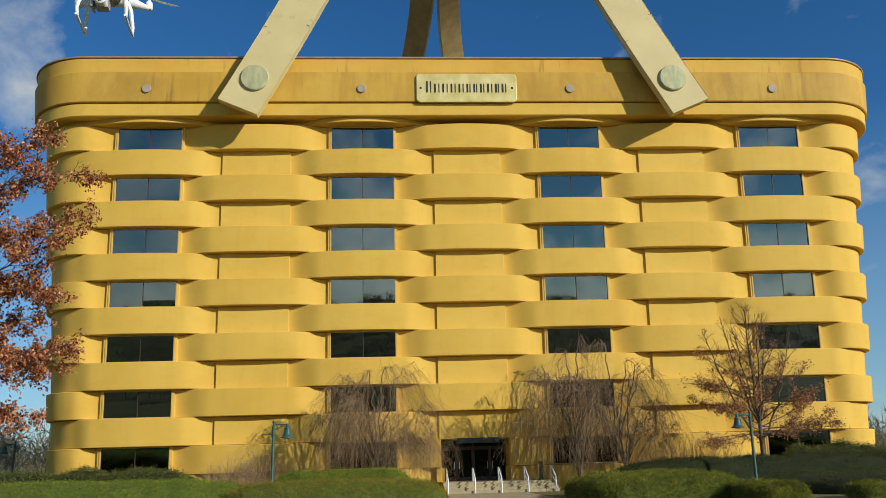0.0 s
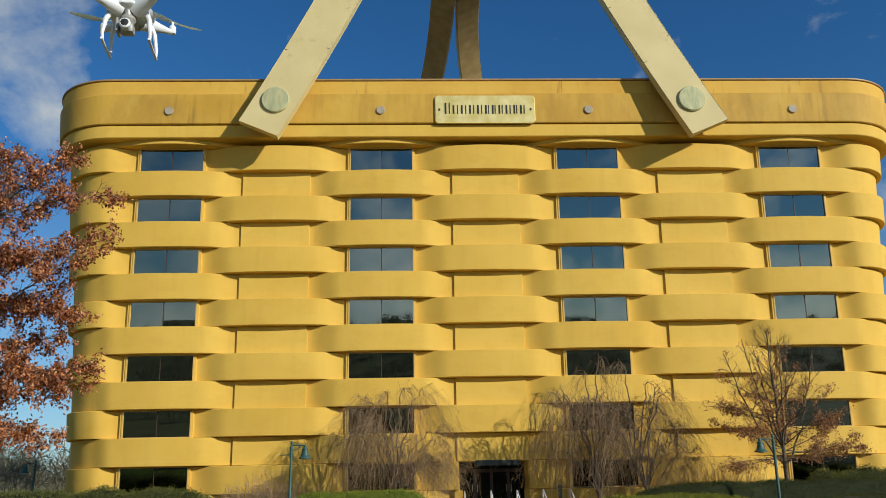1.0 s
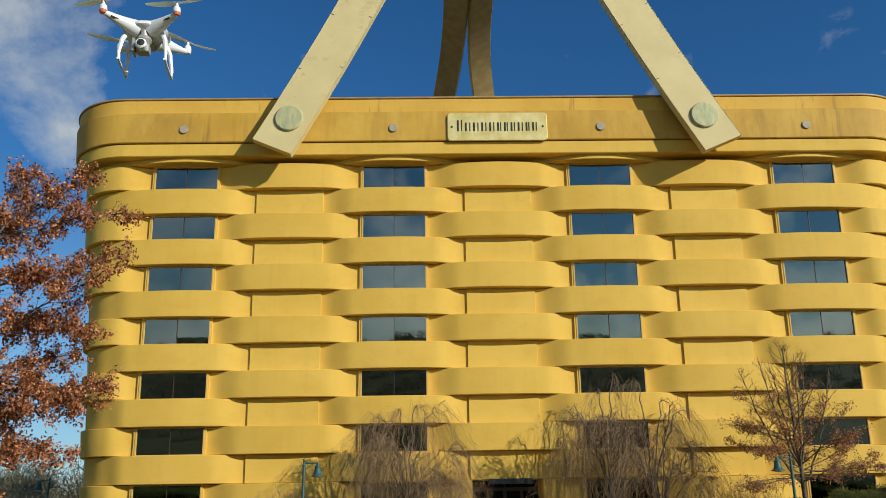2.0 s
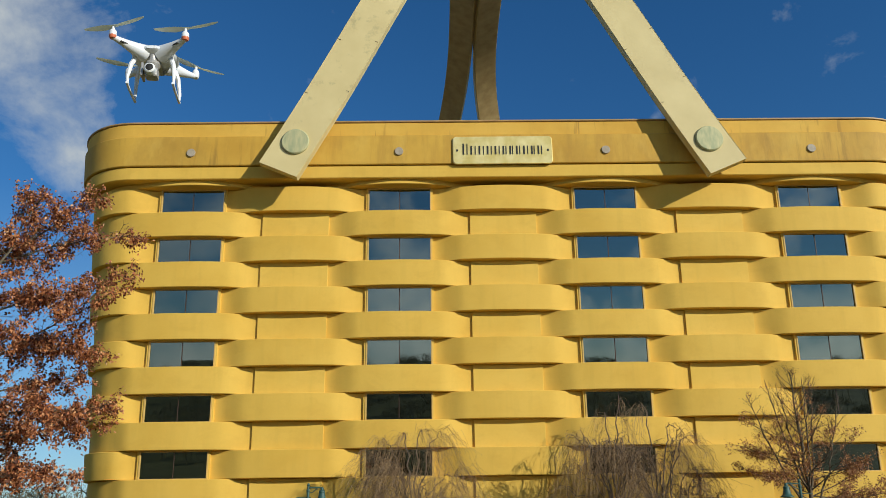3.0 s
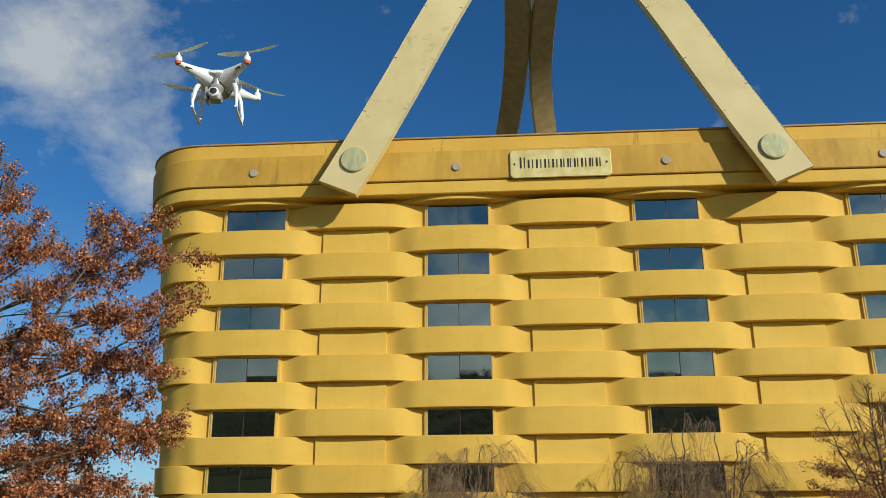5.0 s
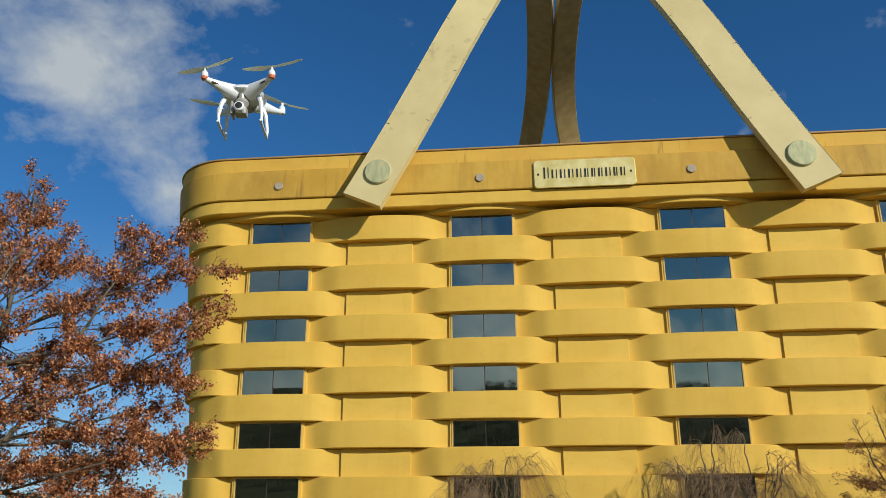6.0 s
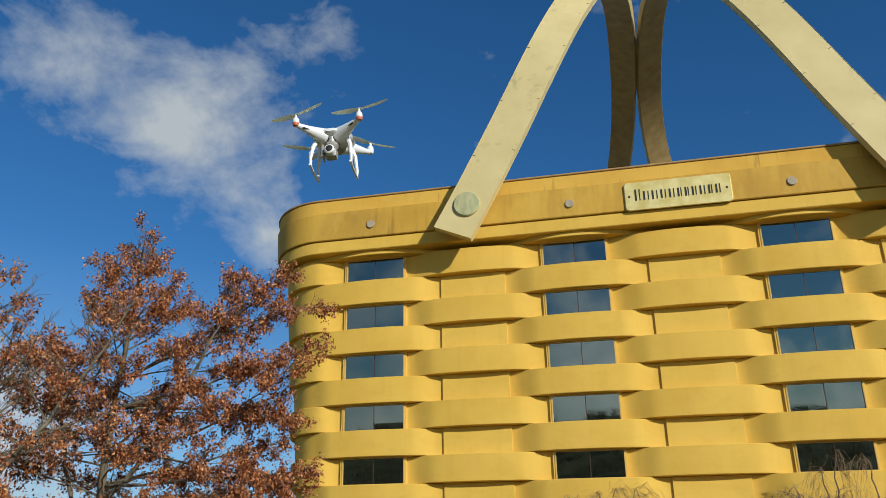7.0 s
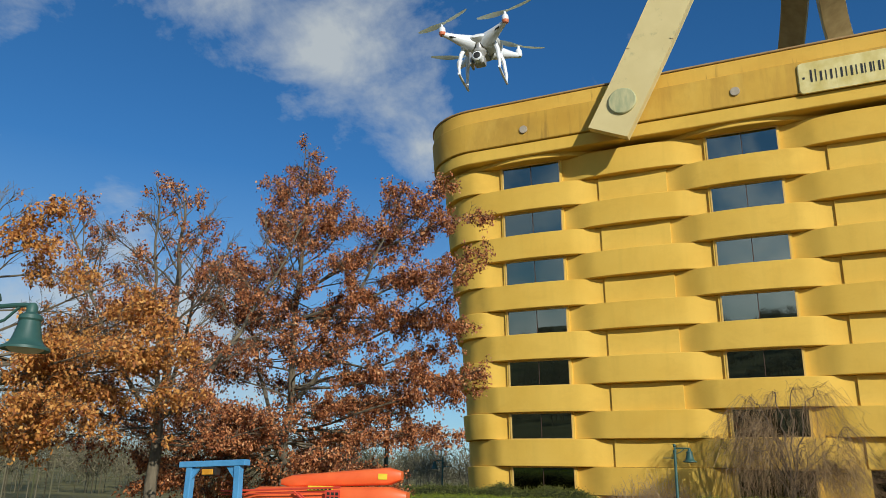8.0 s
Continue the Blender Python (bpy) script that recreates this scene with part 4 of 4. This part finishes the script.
def weeping_tree(label, base, top, spread, seed, strands=800, leaders=((-0.3, 1.0), (0.35, 0.95))):
    """Crooked arching limbs hung with thin bare whips in separate falls."""
    rng = np.random.default_rng(seed)
    t = thing("weeping_tree", label, "tree", pose(*base), "weeping trees before the facade")
    wood, whips, roots = Shape(), Shape(), []
    stem = wander((0, 0, -0.1), (0.05, 0, 1), top * 0.30, 5, rng, 0.12)
    wood.tube(stem, [0.19, 0.16, 0.15, 0.14, 0.13, 0.12], 8)

    def limb(p0, az, out, up, r0, n=12, kink=0.11):
        pts = []
        for k in range(n + 1):
            u = k / n
            zz = p0.z + (up - p0.z) * math.sin(min(1.0, u * 1.25) * math.pi / 2) - 0.22 * up * max(0.0, u - 0.7) ** 1.2
            pts.append(Vector((p0.x + out * u ** 0.95 * math.cos(az), p0.y + 0.55 * out * u ** 0.95 * math.sin(az), zz)) + Vector(rng.normal(0, kink, 3)) * (1 if k else 0))
        wood.tube(pts, [r0 * (1 - k / (n + 0.6)) + 0.012 for k in range(n + 1)], 6, False)
        return pts

    for dx, fr in leaders:
        high = limb(stem[5], 0.0 if dx > 0 else math.pi, abs(dx) * spread, top * fr, 0.045, 14, 0.10)
        roots += high[7:] * 4
    for i in range(16):
        az = i * 2.4 + rng.normal(0, 0.3)
        up = top * rng.uniform(0.34, 0.80)
        out = spread * rng.uniform(0.55, 1.0) * (1.05 - 0.45 * up / top)
        pts = limb(stem[rng.integers(2, 6)], az, out, up, 0.03)
        roots += pts[5:] + pts[8:]
        for j in range(4):
            b = pts[rng.integers(4, 12)]
            a2, ln = az + rng.normal(0, 0.9), rng.uniform(0.7, 1.8)
            q = [b + Vector((math.cos(a2) * ln * u, 0.6 * math.sin(a2) * ln * u, 0.5 * math.sin(u * math.pi * 0.85) * ln - 0.3 * u * u * ln)) + Vector(rng.normal(0, 0.07, 3)) for u in (1 / 7, 2 / 7, 3 / 7, 4 / 7, 5 / 7, 6 / 7, 1.0)]
            q = [b] + q
            wood.tube(q, [0.018 * (1 - k / 8) + 0.008 for k in range(8)], 4, False)
            roots += q[3:]
    for i in range(strands):
        b = roots[rng.integers(0, len(roots))] + Vector(rng.normal(0, 0.10, 3))
        rad = Vector((b.x, b.y, 0))
        rad = rad.normalized() if rad.length > 0.05 else Vector((1, 0, 0))
        rad = (rad + Vector((rng.normal(0, 0.7), rng.normal(0, 0.7), 0))).normalized()
        drop = min(b.z - 0.3, rng.uniform(0.12, 1.0) * b.z)
        out = rng.uniform(0.2, 2.3)
        n, pts = 8, []
        ph, am = rng.uniform(0, 6.3), rng.uniform(0.05, 0.24)
        for k in range(n + 1):
            u = k / n
            sway = am * (math.sin(ph + u * 7) + 0.4 * math.sin(2 * ph + u * 17))
            pts.append(b + rad * (out * (1 - (1 - u) ** 2.0) + sway) + Vector((0, 0, 0.25 * math.sin(min(1, u * 3.5) * math.pi) * out - drop * u ** 1.3)) + Vector((rng.normal(0, 0.06), rng.normal(0, 0.06), 0)))
        r = rng.uniform(0.005, 0.011)
        whips.tube(pts, [r * (1 - 0.6 * k / n) for k in range(n + 1)], 3, False)
        for _ in range(4):
            k = rng.integers(1, 7)
            d = Vector((rng.normal(0, 0.9), rng.normal(0, 0.7), -0.5))
            whips.tube(wander(pts[k], d, rng.uniform(0.3, 0.9), 3, rng, 0.2, -0.12), [0.006, 0.005, 0.004, 0.003], 3, False)
    part("trunk", wood.mesh("trunk", M_DARKBARK, True, False), parent=t)
    part("whip_curtain", whips.mesh("whip_curtain", M_WEEP, False, False), parent=t)


weeping_tree("bare weeping tree with grey-brown hanging twigs", (-1.6, 51.4, -0.2), 8.2, 5.5, 5, 1050, ((-0.42, 0.93), (-0.12, 0.98), (0.10, 1.0), (0.42, 0.96)))
weeping_tree("tall bare weeping tree with tangled hanging twigs", (11.6, 51.6, -0.2), 10.2, 5.2, 9, 600, ((-0.55, 0.78), (-0.1, 0.90), (0.18, 1.0)))
weeping_tree("bare weeping tree with a dark crooked trunk", (14.5, 51.2, -0.2), 9.6, 5.0, 14, 470, ((-0.15, 1.0), (0.30, 0.88), (0.6, 0.80)))


def bare_shrub(label, base, wide, high, seed, stems=220):
    rng = np.random.default_rng(seed)
    t = thing("bare_shrub", label, "shrub", pose(*base), "leafless shrubs against the wall")
    s = Shape()
    for _ in range(stems):
        p = (rng.uniform(-wide, wide), rng.uniform(-0.5, 0.5), 0)
        h = high * rng.uniform(0.45, 1.0) * (1 - 0.5 * abs(p[0]) / wide)
        pts = wander(p, (rng.normal(0, 0.35), rng.normal(0, 0.25), 1), h, 5, rng, 0.14)
        s.tube(pts, [0.022, 0.019, 0.016, 0.012, 0.009, 0.006], 3, False)
        for _ in range(4):
            k = rng.integers(1, 5)
            s.tube(wander(pts[k], (rng.normal(0, 0.8), rng.normal(0, 0.5), 0.8), rng.uniform(0.3, 0.8), 3, rng, 0.2), [0.009, 0.007, 0.005, 0.003], 3, False)
    part("stem_mass", s.mesh("stem_mass", M_SHRUB, False, False), parent=t)


bare_shrub("leafless twiggy shrub against the yellow wall", (-9.6, 53.2, -0.2), 3.4, 3.9, 41, 360)
bare_shrub("leafless twiggy shrub beside the young oak", (20.0, 53.4, -0.2), 3.6, 4.3, 42, 380)


def hedge(label, x0, x1, y0, y1, high, seed, mat, tuft=0.075, count=26000, shag=0.075, flat=3.0, name="hedge", wave=0.12):
    """A mounded hedge: an uneven body under a skin of small leaves."""
    rng = np.random.default_rng(seed)
    t = thing(name, label, "hedge", pose((x0 + x1) / 2, (y0 + y1) / 2, -0.2), "hedges before the building")
    a, b = (x1 - x0) / 2, (y1 - y0) / 2
    nu, nv = max(24, int(a * 6)), 14

    def surf(u, v):
        """u along -1..1, v across -1..1 over the top."""
        w = max(0.0, 1 - abs(u) ** 6) ** (1 / 3)
        ang = v * math.pi / 2
        cy, cz = math.sin(ang), math.cos(ang)
        cy, cz = math.copysign(abs(cy) ** (2 / flat), cy), abs(cz) ** (2 / flat)
        x, y, z = u * a, cy * b * w, cz * high * w
        k = 1 + wave * noise.noise(Vector((x * 0.45 + seed, y * 0.45, z * 0.7)))
        k += 0.8 * wave * noise.noise(Vector((x * 2.2, y * 2.2, z * 2.2 + seed)))
        z *= k
        y += wave * 2 * noise.noise(Vector((x * 0.5, seed + 3.1, z * 0.5)))
        return Vector((x, y, z))

    s = Shape()
    for i in range(nu + 1):
        for j in range(nv + 1):
            s.v.append(tuple(surf(-1 + 2 * i / nu, -1 + 2 * j / nv)))
    for i in range(nu):
        for j in range(nv):
            k = i * (nv + 1) + j
            s.f.append((k, k + 1, k + nv + 2, k + nv + 1))
    part("shrub_body", s.mesh("shrub_body", M_HEDGECORE if mat in (M_HEDGE, M_BOXHEDGE, M_OCHREHEDGE) else M_SHADECORE, True, False), parent=t)
    uv = rng.uniform(-1, 1, (count, 2))
    pts = [surf(u, v) * 1.0 for u, v in uv]
    part("foliage", leaves("foliage", [tuple(p) for p in pts], 1, tuft, shag, mat, rng), parent=t)
    return t


hedge("clipped green hedge mounded beside the steps", -7.4, 0.6, 45.2, 48.6, 1.62, 51, M_HEDGE, count=42000)
hedge("low clipped green hedge along the lawn edge", -30.0, -8.0, 41.5, 46.5, 1.40, 52, M_HEDGE, count=75000)
hedge("shaggy green juniper row under the ground floor windows", -31.0, -12.2, 49.0, 51.5, 1.86, 53, M_JUNIPER, 0.12, 56000, 0.12, 2.4, "juniper_row", 0.2)
hedge("bronzed yellowish clipped mound hedge before the steps", -9.2, 2.3, 40.6, 44.2, 1.15, 57, M_OCHREHEDGE, count=42000)
hedge("rounded yellow-green clipped hedge beside the steps", 8.7, 16.5, 36.5, 45.2, 1.16, 54, M_BOXHEDGE, count=62000)
hedge("low rounded clipped hedge beside the lamp post", 15.0, 17.5, 33.5, 38.0, 0.70, 59, M_BOXHEDGE, count=26000)
hedge("small rounded clipped shrub before the dark hedge", 19.3, 20.7, 33.0, 34.6, 0.62, 60, M_BOXHEDGE, count=7000)
# the next two hedges have the shadow over them painted into their leaves
hedge("long hedge in front of the facade, coloured dark for shade", 11.8, 34.5, 45.6, 47.9, 1.80, 55, M_SHADEHEDGE, count=56000)
hedge("low hedge at the foot of the long hedge, coloured dark for shade", 19.4, 42.0, 35.5, 45.4, 1.0, 58, M_SHADEHEDGE, count=50000)
hedge("shaggy juniper row under the windows by the young oak", 26.0, 37.0, 53.3, 54.6, 2.30, 56, M_JUNIPER, 0.12, 30000, 0.13, 2.4, "juniper_row", 0.2)


def far_woods():
    """Bare woods on the rising ground all round, as one mass."""
    rng = np.random.default_rng(77)
    tri = []
    for i in range(3600):
        w = rng.uniform(0, 2 * math.pi)
        d = rng.uniform(110, 330)
        if math.cos(w) < -0.4 and -0.9 < math.sin(w) < 0.25 and rng.random() < 0.45:
            d = rng.uniform(70, 120)
        x, y = 5 + d * math.cos(w), 40 + d * math.sin(w)
        tall = 1.1 if y < -20 else 2.3 if x < -20 else 1.7
        z = ground_height(x, y)
        h = tall * rng.uniform(4.5, 9.5) * (0.75 + 0.5 * noise.noise(Vector((x * 0.02, y * 0.02, 3))))
        near = d < 120
        n = 180 if near else 100
        b = rng.normal(0, 1, (n, 3)) * (h * 0.16, h * 0.16, h * 0.10) + (x, y, z + h * 0.45)
        d2 = rng.normal(0, 1, (n, 3)) + (0, 0, 1.0)
        d2 /= np.linalg.norm(d2, axis=1, keepdims=True)
        side = np.cross(d2, rng.normal(0, 1, (n, 3)))
        side /= np.linalg.norm(side, axis=1, keepdims=True)
        ln = h * rng.uniform(0.05, 0.15, (n, 1)) if near else h * rng.uniform(0.08, 0.24, (n, 1))
        wd = rng.uniform(0.02, 0.05, (n, 1)) if near else rng.uniform(0.05, 0.13, (n, 1))
        tri.append(np.stack([b - side * wd, b + side * wd, b + d2 * ln], axis=1))
        tri.append(np.array([[(x - 0.09, y, z - 0.2), (x + 0.09, y, z - 0.2), (x, y, z + h * 0.8)]]))
    me = quads("far_woods", np.concatenate(tri), M_WOODS, 3)
    tagged(part("far_woods", me), "distant bare grey-brown woods on rising ground", "woods", kind="stuff")


far_woods()

# ---- machines beside the oaks ----


def goalpost():
    t = thing("blue_frame", "blue painted steel goalpost frame with an amber lamp", "steel frame", pose(-11.27, 13.0, -0.2, 0, -2.0, 0))
    wy = 0.07
    for sx in (-0.68, 0.68):
        lg = Shape().box(sx - 0.07, sx + 0.07, -wy, wy, 0, 2.14, 0.012)
        part("post", lg, M_BLUE, t, m=pose(0, 0, 0, 0, 2.0 * (1 if sx < 0 else -0.4), 0))
        sg = 1 if sx < 0 else -1
        g = Shape().add([(sx + sg * 0.09, -0.02, 2.14), (sx + sg * 0.34, -0.02, 2.14), (sx + sg * 0.09, -0.02, 1.86), (sx + sg * 0.09, 0.02, 2.14), (sx + sg * 0.34, 0.02, 2.14), (sx + sg * 0.09, 0.02, 1.86)],
                        [(0, 1, 2), (3, 5, 4), (0, 3, 4, 1), (1, 4, 5, 2), (0, 2, 5, 3)])
        part("gusset", g, M_BLUE, t)
        part("foot", Shape().box(sx - 0.12, sx + 0.12, -0.6, 0.6, 0, 0.08, 0.01), M_BLUE, t)
    part("crossbar", Shape().box(-0.86, 0.86, -0.09, 0.09, 2.15, 2.27, 0.012), M_BLUE, t)
    lampb = part("lamp_housing", Shape().box(-0.24, 0.14, -0.10, 0.06, 1.97, 2.14, 0.02), M_BLACK, t)
    part("amber_lens", Shape().box(-0.20, 0.08, -0.125, -0.10, 1.99, 2.10, 0.01), M_AMBER, lampb)


goalpost()


def boom_lift():
    t = thing("boom_lift", "orange trailer boom lift with its boom folded down", "boom lift", pose(-9.75, 15.0, -0.2, 0, 0, 12))

    def rounded(x0, x1, z0, z1, zr, y, r):
        """A tapering boom section with rounded ends."""
        s, n = Shape(), 10
        for k in range(n + 1):
            u = k / n
            e = min(1.0, (min(u, 1 - u) * 9 + 0.25) ** 0.5)
            a, b = z0 + (zr[0] - z0) * u, z1 + (zr[1] - z1) * u
            c, h = (a + b) / 2, (b - a) / 2 * e
            for j in range(14):
                w = 2 * math.pi * j / 14
                cx, cz = math.cos(w), math.sin(w)
                s.v.append((x0 + (x1 - x0) * u, y + r * e * math.copysign(abs(cx) ** 0.5, cx), c + h * math.copysign(abs(cz) ** 0.5, cz)))
        for k in range(n):
            for j in range(14):
                j2 = (j + 1) % 14
                s.f.append((k * 14 + j, k * 14 + j2, (k + 1) * 14 + j2, (k + 1) * 14 + j))
        s.f += [tuple(range(14)), tuple(n * 14 + j for j in reversed(range(14)))]
        return s

    part("upper_boom", rounded(-1.20, 1.58, 1.76, 2.02, (1.88, 2.26), 0.10, 0.20), M_ORANGE, t, smooth=True)
    part("lower_boom", rounded(-2.0, 1.75, 1.20, 1.78, (1.40, 1.84), 0.0, 0.30), M_ORANGE, t, smooth=True)
    part("label_plate", Shape().box(1.10, 1.30, -0.112, -0.100, 1.98, 2.10), M_YELLOW, t, "small yellow warning label")
    part("label_plate", Shape().box(-0.42, 0.16, -0.312, -0.304, 1.72, 1.82), M_YELLOW, t, "yellow maker label with bars")
    for k in range(6):
        part("print_bar", Shape().box(-0.39 + k * 0.09, -0.33 + k * 0.09, -0.318, -0.313, 1.735, 1.785), M_BLACK, t)
    part("pedestal", Shape().box(-0.9, 0.9, -0.35, 0.35, 0.55, 1.25, 0.06), M_ORANGE, t, smooth=True)
    part("chassis", Shape().box(-1.6, 1.6, -0.5, 0.5, 0.32, 0.55, 0.03), M_REDSTEEL, t)
    for sy in (-0.62, 0.62):
        w = part("wheel", Shape().lathe([(0.16, -0.1), (0.33, -0.1), (0.36, -0.06), (0.36, 0.06), (0.33, 0.1), (0.16, 0.1)], 24, pose(0, sy, 0.36, 90)), M_BLACK, t, smooth=True)
        part("hub", Shape().lathe([(0.15, -0.08), (0.15, 0.08)], 16, pose(0, sy, 0.36, 90)), M_RAIL, w)
    for sx in (-1.5, 1.5):
        part("jack", Shape().tube([(sx, 0, 0.32), (sx, 0, 0.0)], 0.05, 8), M_BLACK, t)
    rail_s = Shape()
    rail_s.tube([(-2.4, -0.45, 1.66), (0.38, -0.45, 1.80)], 0.022, 6).tube([(-2.4, -0.45, 1.59), (0.38, -0.45, 1.71)], 0.015, 6)
    part("basket_rail", rail_s, M_REDSTEEL, t)
    lat = Shape().box(0.05, 0.38, -0.47, -0.45, 1.35, 1.74)
    mesh_plate = part("mesh_panel", lat, M_REDSTEEL, t, "red steel panel with punched holes")
    for i in range(3):
        for j in range(4):
            part("hole", Shape().box(0.09 + i * 0.095, 0.155 + i * 0.095, -0.475, -0.471, 1.38 + j * 0.085, 1.44 + j * 0.085), M_BLACK, mesh_plate)
    arm = Shape().tube([(-0.68, -0.44, 1.70), (-0.33, -0.44, 1.44), (0.05, -0.44, 1.52)], 0.028, 6).tube([(-0.58, -0.44, 1.68), (-0.25, -0.44, 1.44)], 0.018, 6)
    part("basket_arm", arm, M_REDSTEEL, t)


boom_lift()

# ---- the drone, hovering ----


def drone():
    t = thing("camera_drone", "white quadcopter drone with a camera gimbal hovering in the air", "drone", pose(-1.033, 2.469, 3.27, 0, -3, 8))
    body = Shape()
    n = 18
    for k in range(9):
        u = -1 + k / 4
        e = max(0.05, 1 - abs(u) ** 2.6) ** 0.5
        for j in range(n):
            w = 2 * math.pi * j / n
            cz = math.sin(w)
            body.v.append((0.082 * e * math.cos(w), u * 0.082, (0.030 if cz > 0 else 0.022) * e * cz - 0.002))
    for k in range(8):
        for j in range(n):
            j2 = (j + 1) % n
            body.f.append((k * n + j, k * n + j2, (k + 1) * n + j2, (k + 1) * n + j))
    body.f += [tuple(range(n)), tuple(8 * n + j for j in reversed(range(n)))]
    part("body", body, M_DRONE, t, smooth=True)
    for i, (sx, sy) in enumerate(((-1, -1), (1, -1), (1, 1), (-1, 1))):
        mx, my = sx * 0.124, sy * 0.124
        a = Shape()
        pts, rad = [], []
        for k in range(8):
            u = k / 7
            pts.append((sx * 0.028 + (mx - sx * 0.028) * u, sy * 0.04 + (my - sy * 0.04) * u, -0.004 + 0.012 * u ** 1.4))
            rad.append(0.025 * (1 - u) ** 1.25 + 0.0092)
        a.tube(pts, rad, 10)
        arm = part("arm", a, M_DRONE, t, smooth=True)
        if sy < 0:
            slot = Shape().box(-0.016, 0.016, -0.003, 0.003, -0.0025, 0.0025, 0.001, pose(sx * 0.086, -0.1065, -0.004, 0, 0, -40 * sx))
            part("arm_slot", slot, M_BLACK, arm, "small black slot in the arm")
        part("motor", Shape().lathe([(0.0, 0.000), (0.012, 0.003), (0.0135, 0.010), (0.0125, 0.022), (0.0085, 0.028), (0.0055, 0.030), (0.0055, 0.042), (0.0, 0.044)], 16, pose(mx, my, 0.008), False), M_DRONE, arm, smooth=True)
        part("motor_light", Shape().lathe([(0.0, -0.004), (0.010, -0.003), (0.0130, 0.003), (0.0138, 0.008)], 14, pose(mx, my, 0.004), False), M_DRONERED if sy < 0 else M_DRONE, arm, "orange-red motor light" if sy < 0 else "", smooth=True)
        blade = Shape()
        for k in range(13):
            u = -1 + k / 6
            c = 0.0125 * (1 - abs(u) ** 4 * 0.65) * (0.55 + 0.45 * min(1, abs(u) * 3))
            tw = radians(20 - 12 * abs(u)) * (1 if u > 0 else -1)
            for e, h in ((-1, 0.0), (-0.2, 0.0014), (1, 0.0), (-0.2, -0.0006)):
                blade.v.append((u * 0.119, e * c * math.cos(tw) - h * math.sin(tw), e * c * math.sin(tw) + h + 0.012 * u * u))
        for k in range(12):
            for j in range(4):
                j2 = (j + 1) % 4
                blade.f.append((k * 4 + j, k * 4 + j2, (k + 1) * 4 + j2, (k + 1) * 4 + j))
        blade.f += [(0, 1, 2, 3), (51, 50, 49, 48)]
        part("propeller", blade, M_PROP, arm, "pale two-bladed propeller", smooth=True, m=pose(mx, my, 0.052, 0, 0, (-22, -14, 35, 12)[i]))
    for sx in (-1, 1):
        g = Shape()
        for y0, y1 in ((-0.035, -0.060), (0.035, 0.065)):
            g.tube([(sx * 0.055, y0, -0.005), (sx * 0.074, (y0 * 0.5 + y1 * 0.5), -0.055), (sx * 0.080, y1 * 1.0, -0.115), (sx * 0.079, y1 * 0.9, -0.142)], [0.011, 0.0085, 0.006, 0.005], 8)
        g.tube([(sx * 0.079, -0.068, -0.142), (sx * 0.079, -0.02, -0.146), (sx * 0.079, 0.07, -0.142)], 0.005, 8)
        part("landing_gear", g, M_DRONE, t, smooth=True)
    gim = part("gimbal", Shape().lathe([(0.024, -0.022), (0.027, -0.034), (0.018, -0.050)], 14, pose(0, -0.040, 0)).box(-0.033, -0.024, -0.080, -0.030, -0.098, -0.045, 0.003), M_DRONEGREY, t, smooth=True, m=pose(0, 0, -0.020))
    part("gimbal_neck", Shape().lathe([(0.017, -0.016), (0.014, -0.030), (0.016, -0.050)], 14, pose(0, -0.045, 0)), M_DRONEGREY, t, smooth=True)
    cm = part("camera", Shape().box(-0.020, 0.025, -0.072, -0.032, -0.096, -0.058, 0.010), M_DRONEGREY, gim)
    part("lens", Shape().lathe([(0.0195, 0.0), (0.0195, 0.022), (0.0150, 0.026), (0.0, 0.022)], 20, pose(0.001, -0.072, -0.076, 90), False), M_RAIL, cm, smooth=True)
    part("lens_glass", Shape().lathe([(0.0135, 0.0262), (0.0, 0.0285)], 20, pose(0.001, -0.072, -0.076, 90), False), M_BLACK, cm)
    part("belly_sensor", Shape().box(-0.022, 0.022, -0.02, 0.06, -0.034, -0.024, 0.003), M_DRONEGREY, t)


drone()
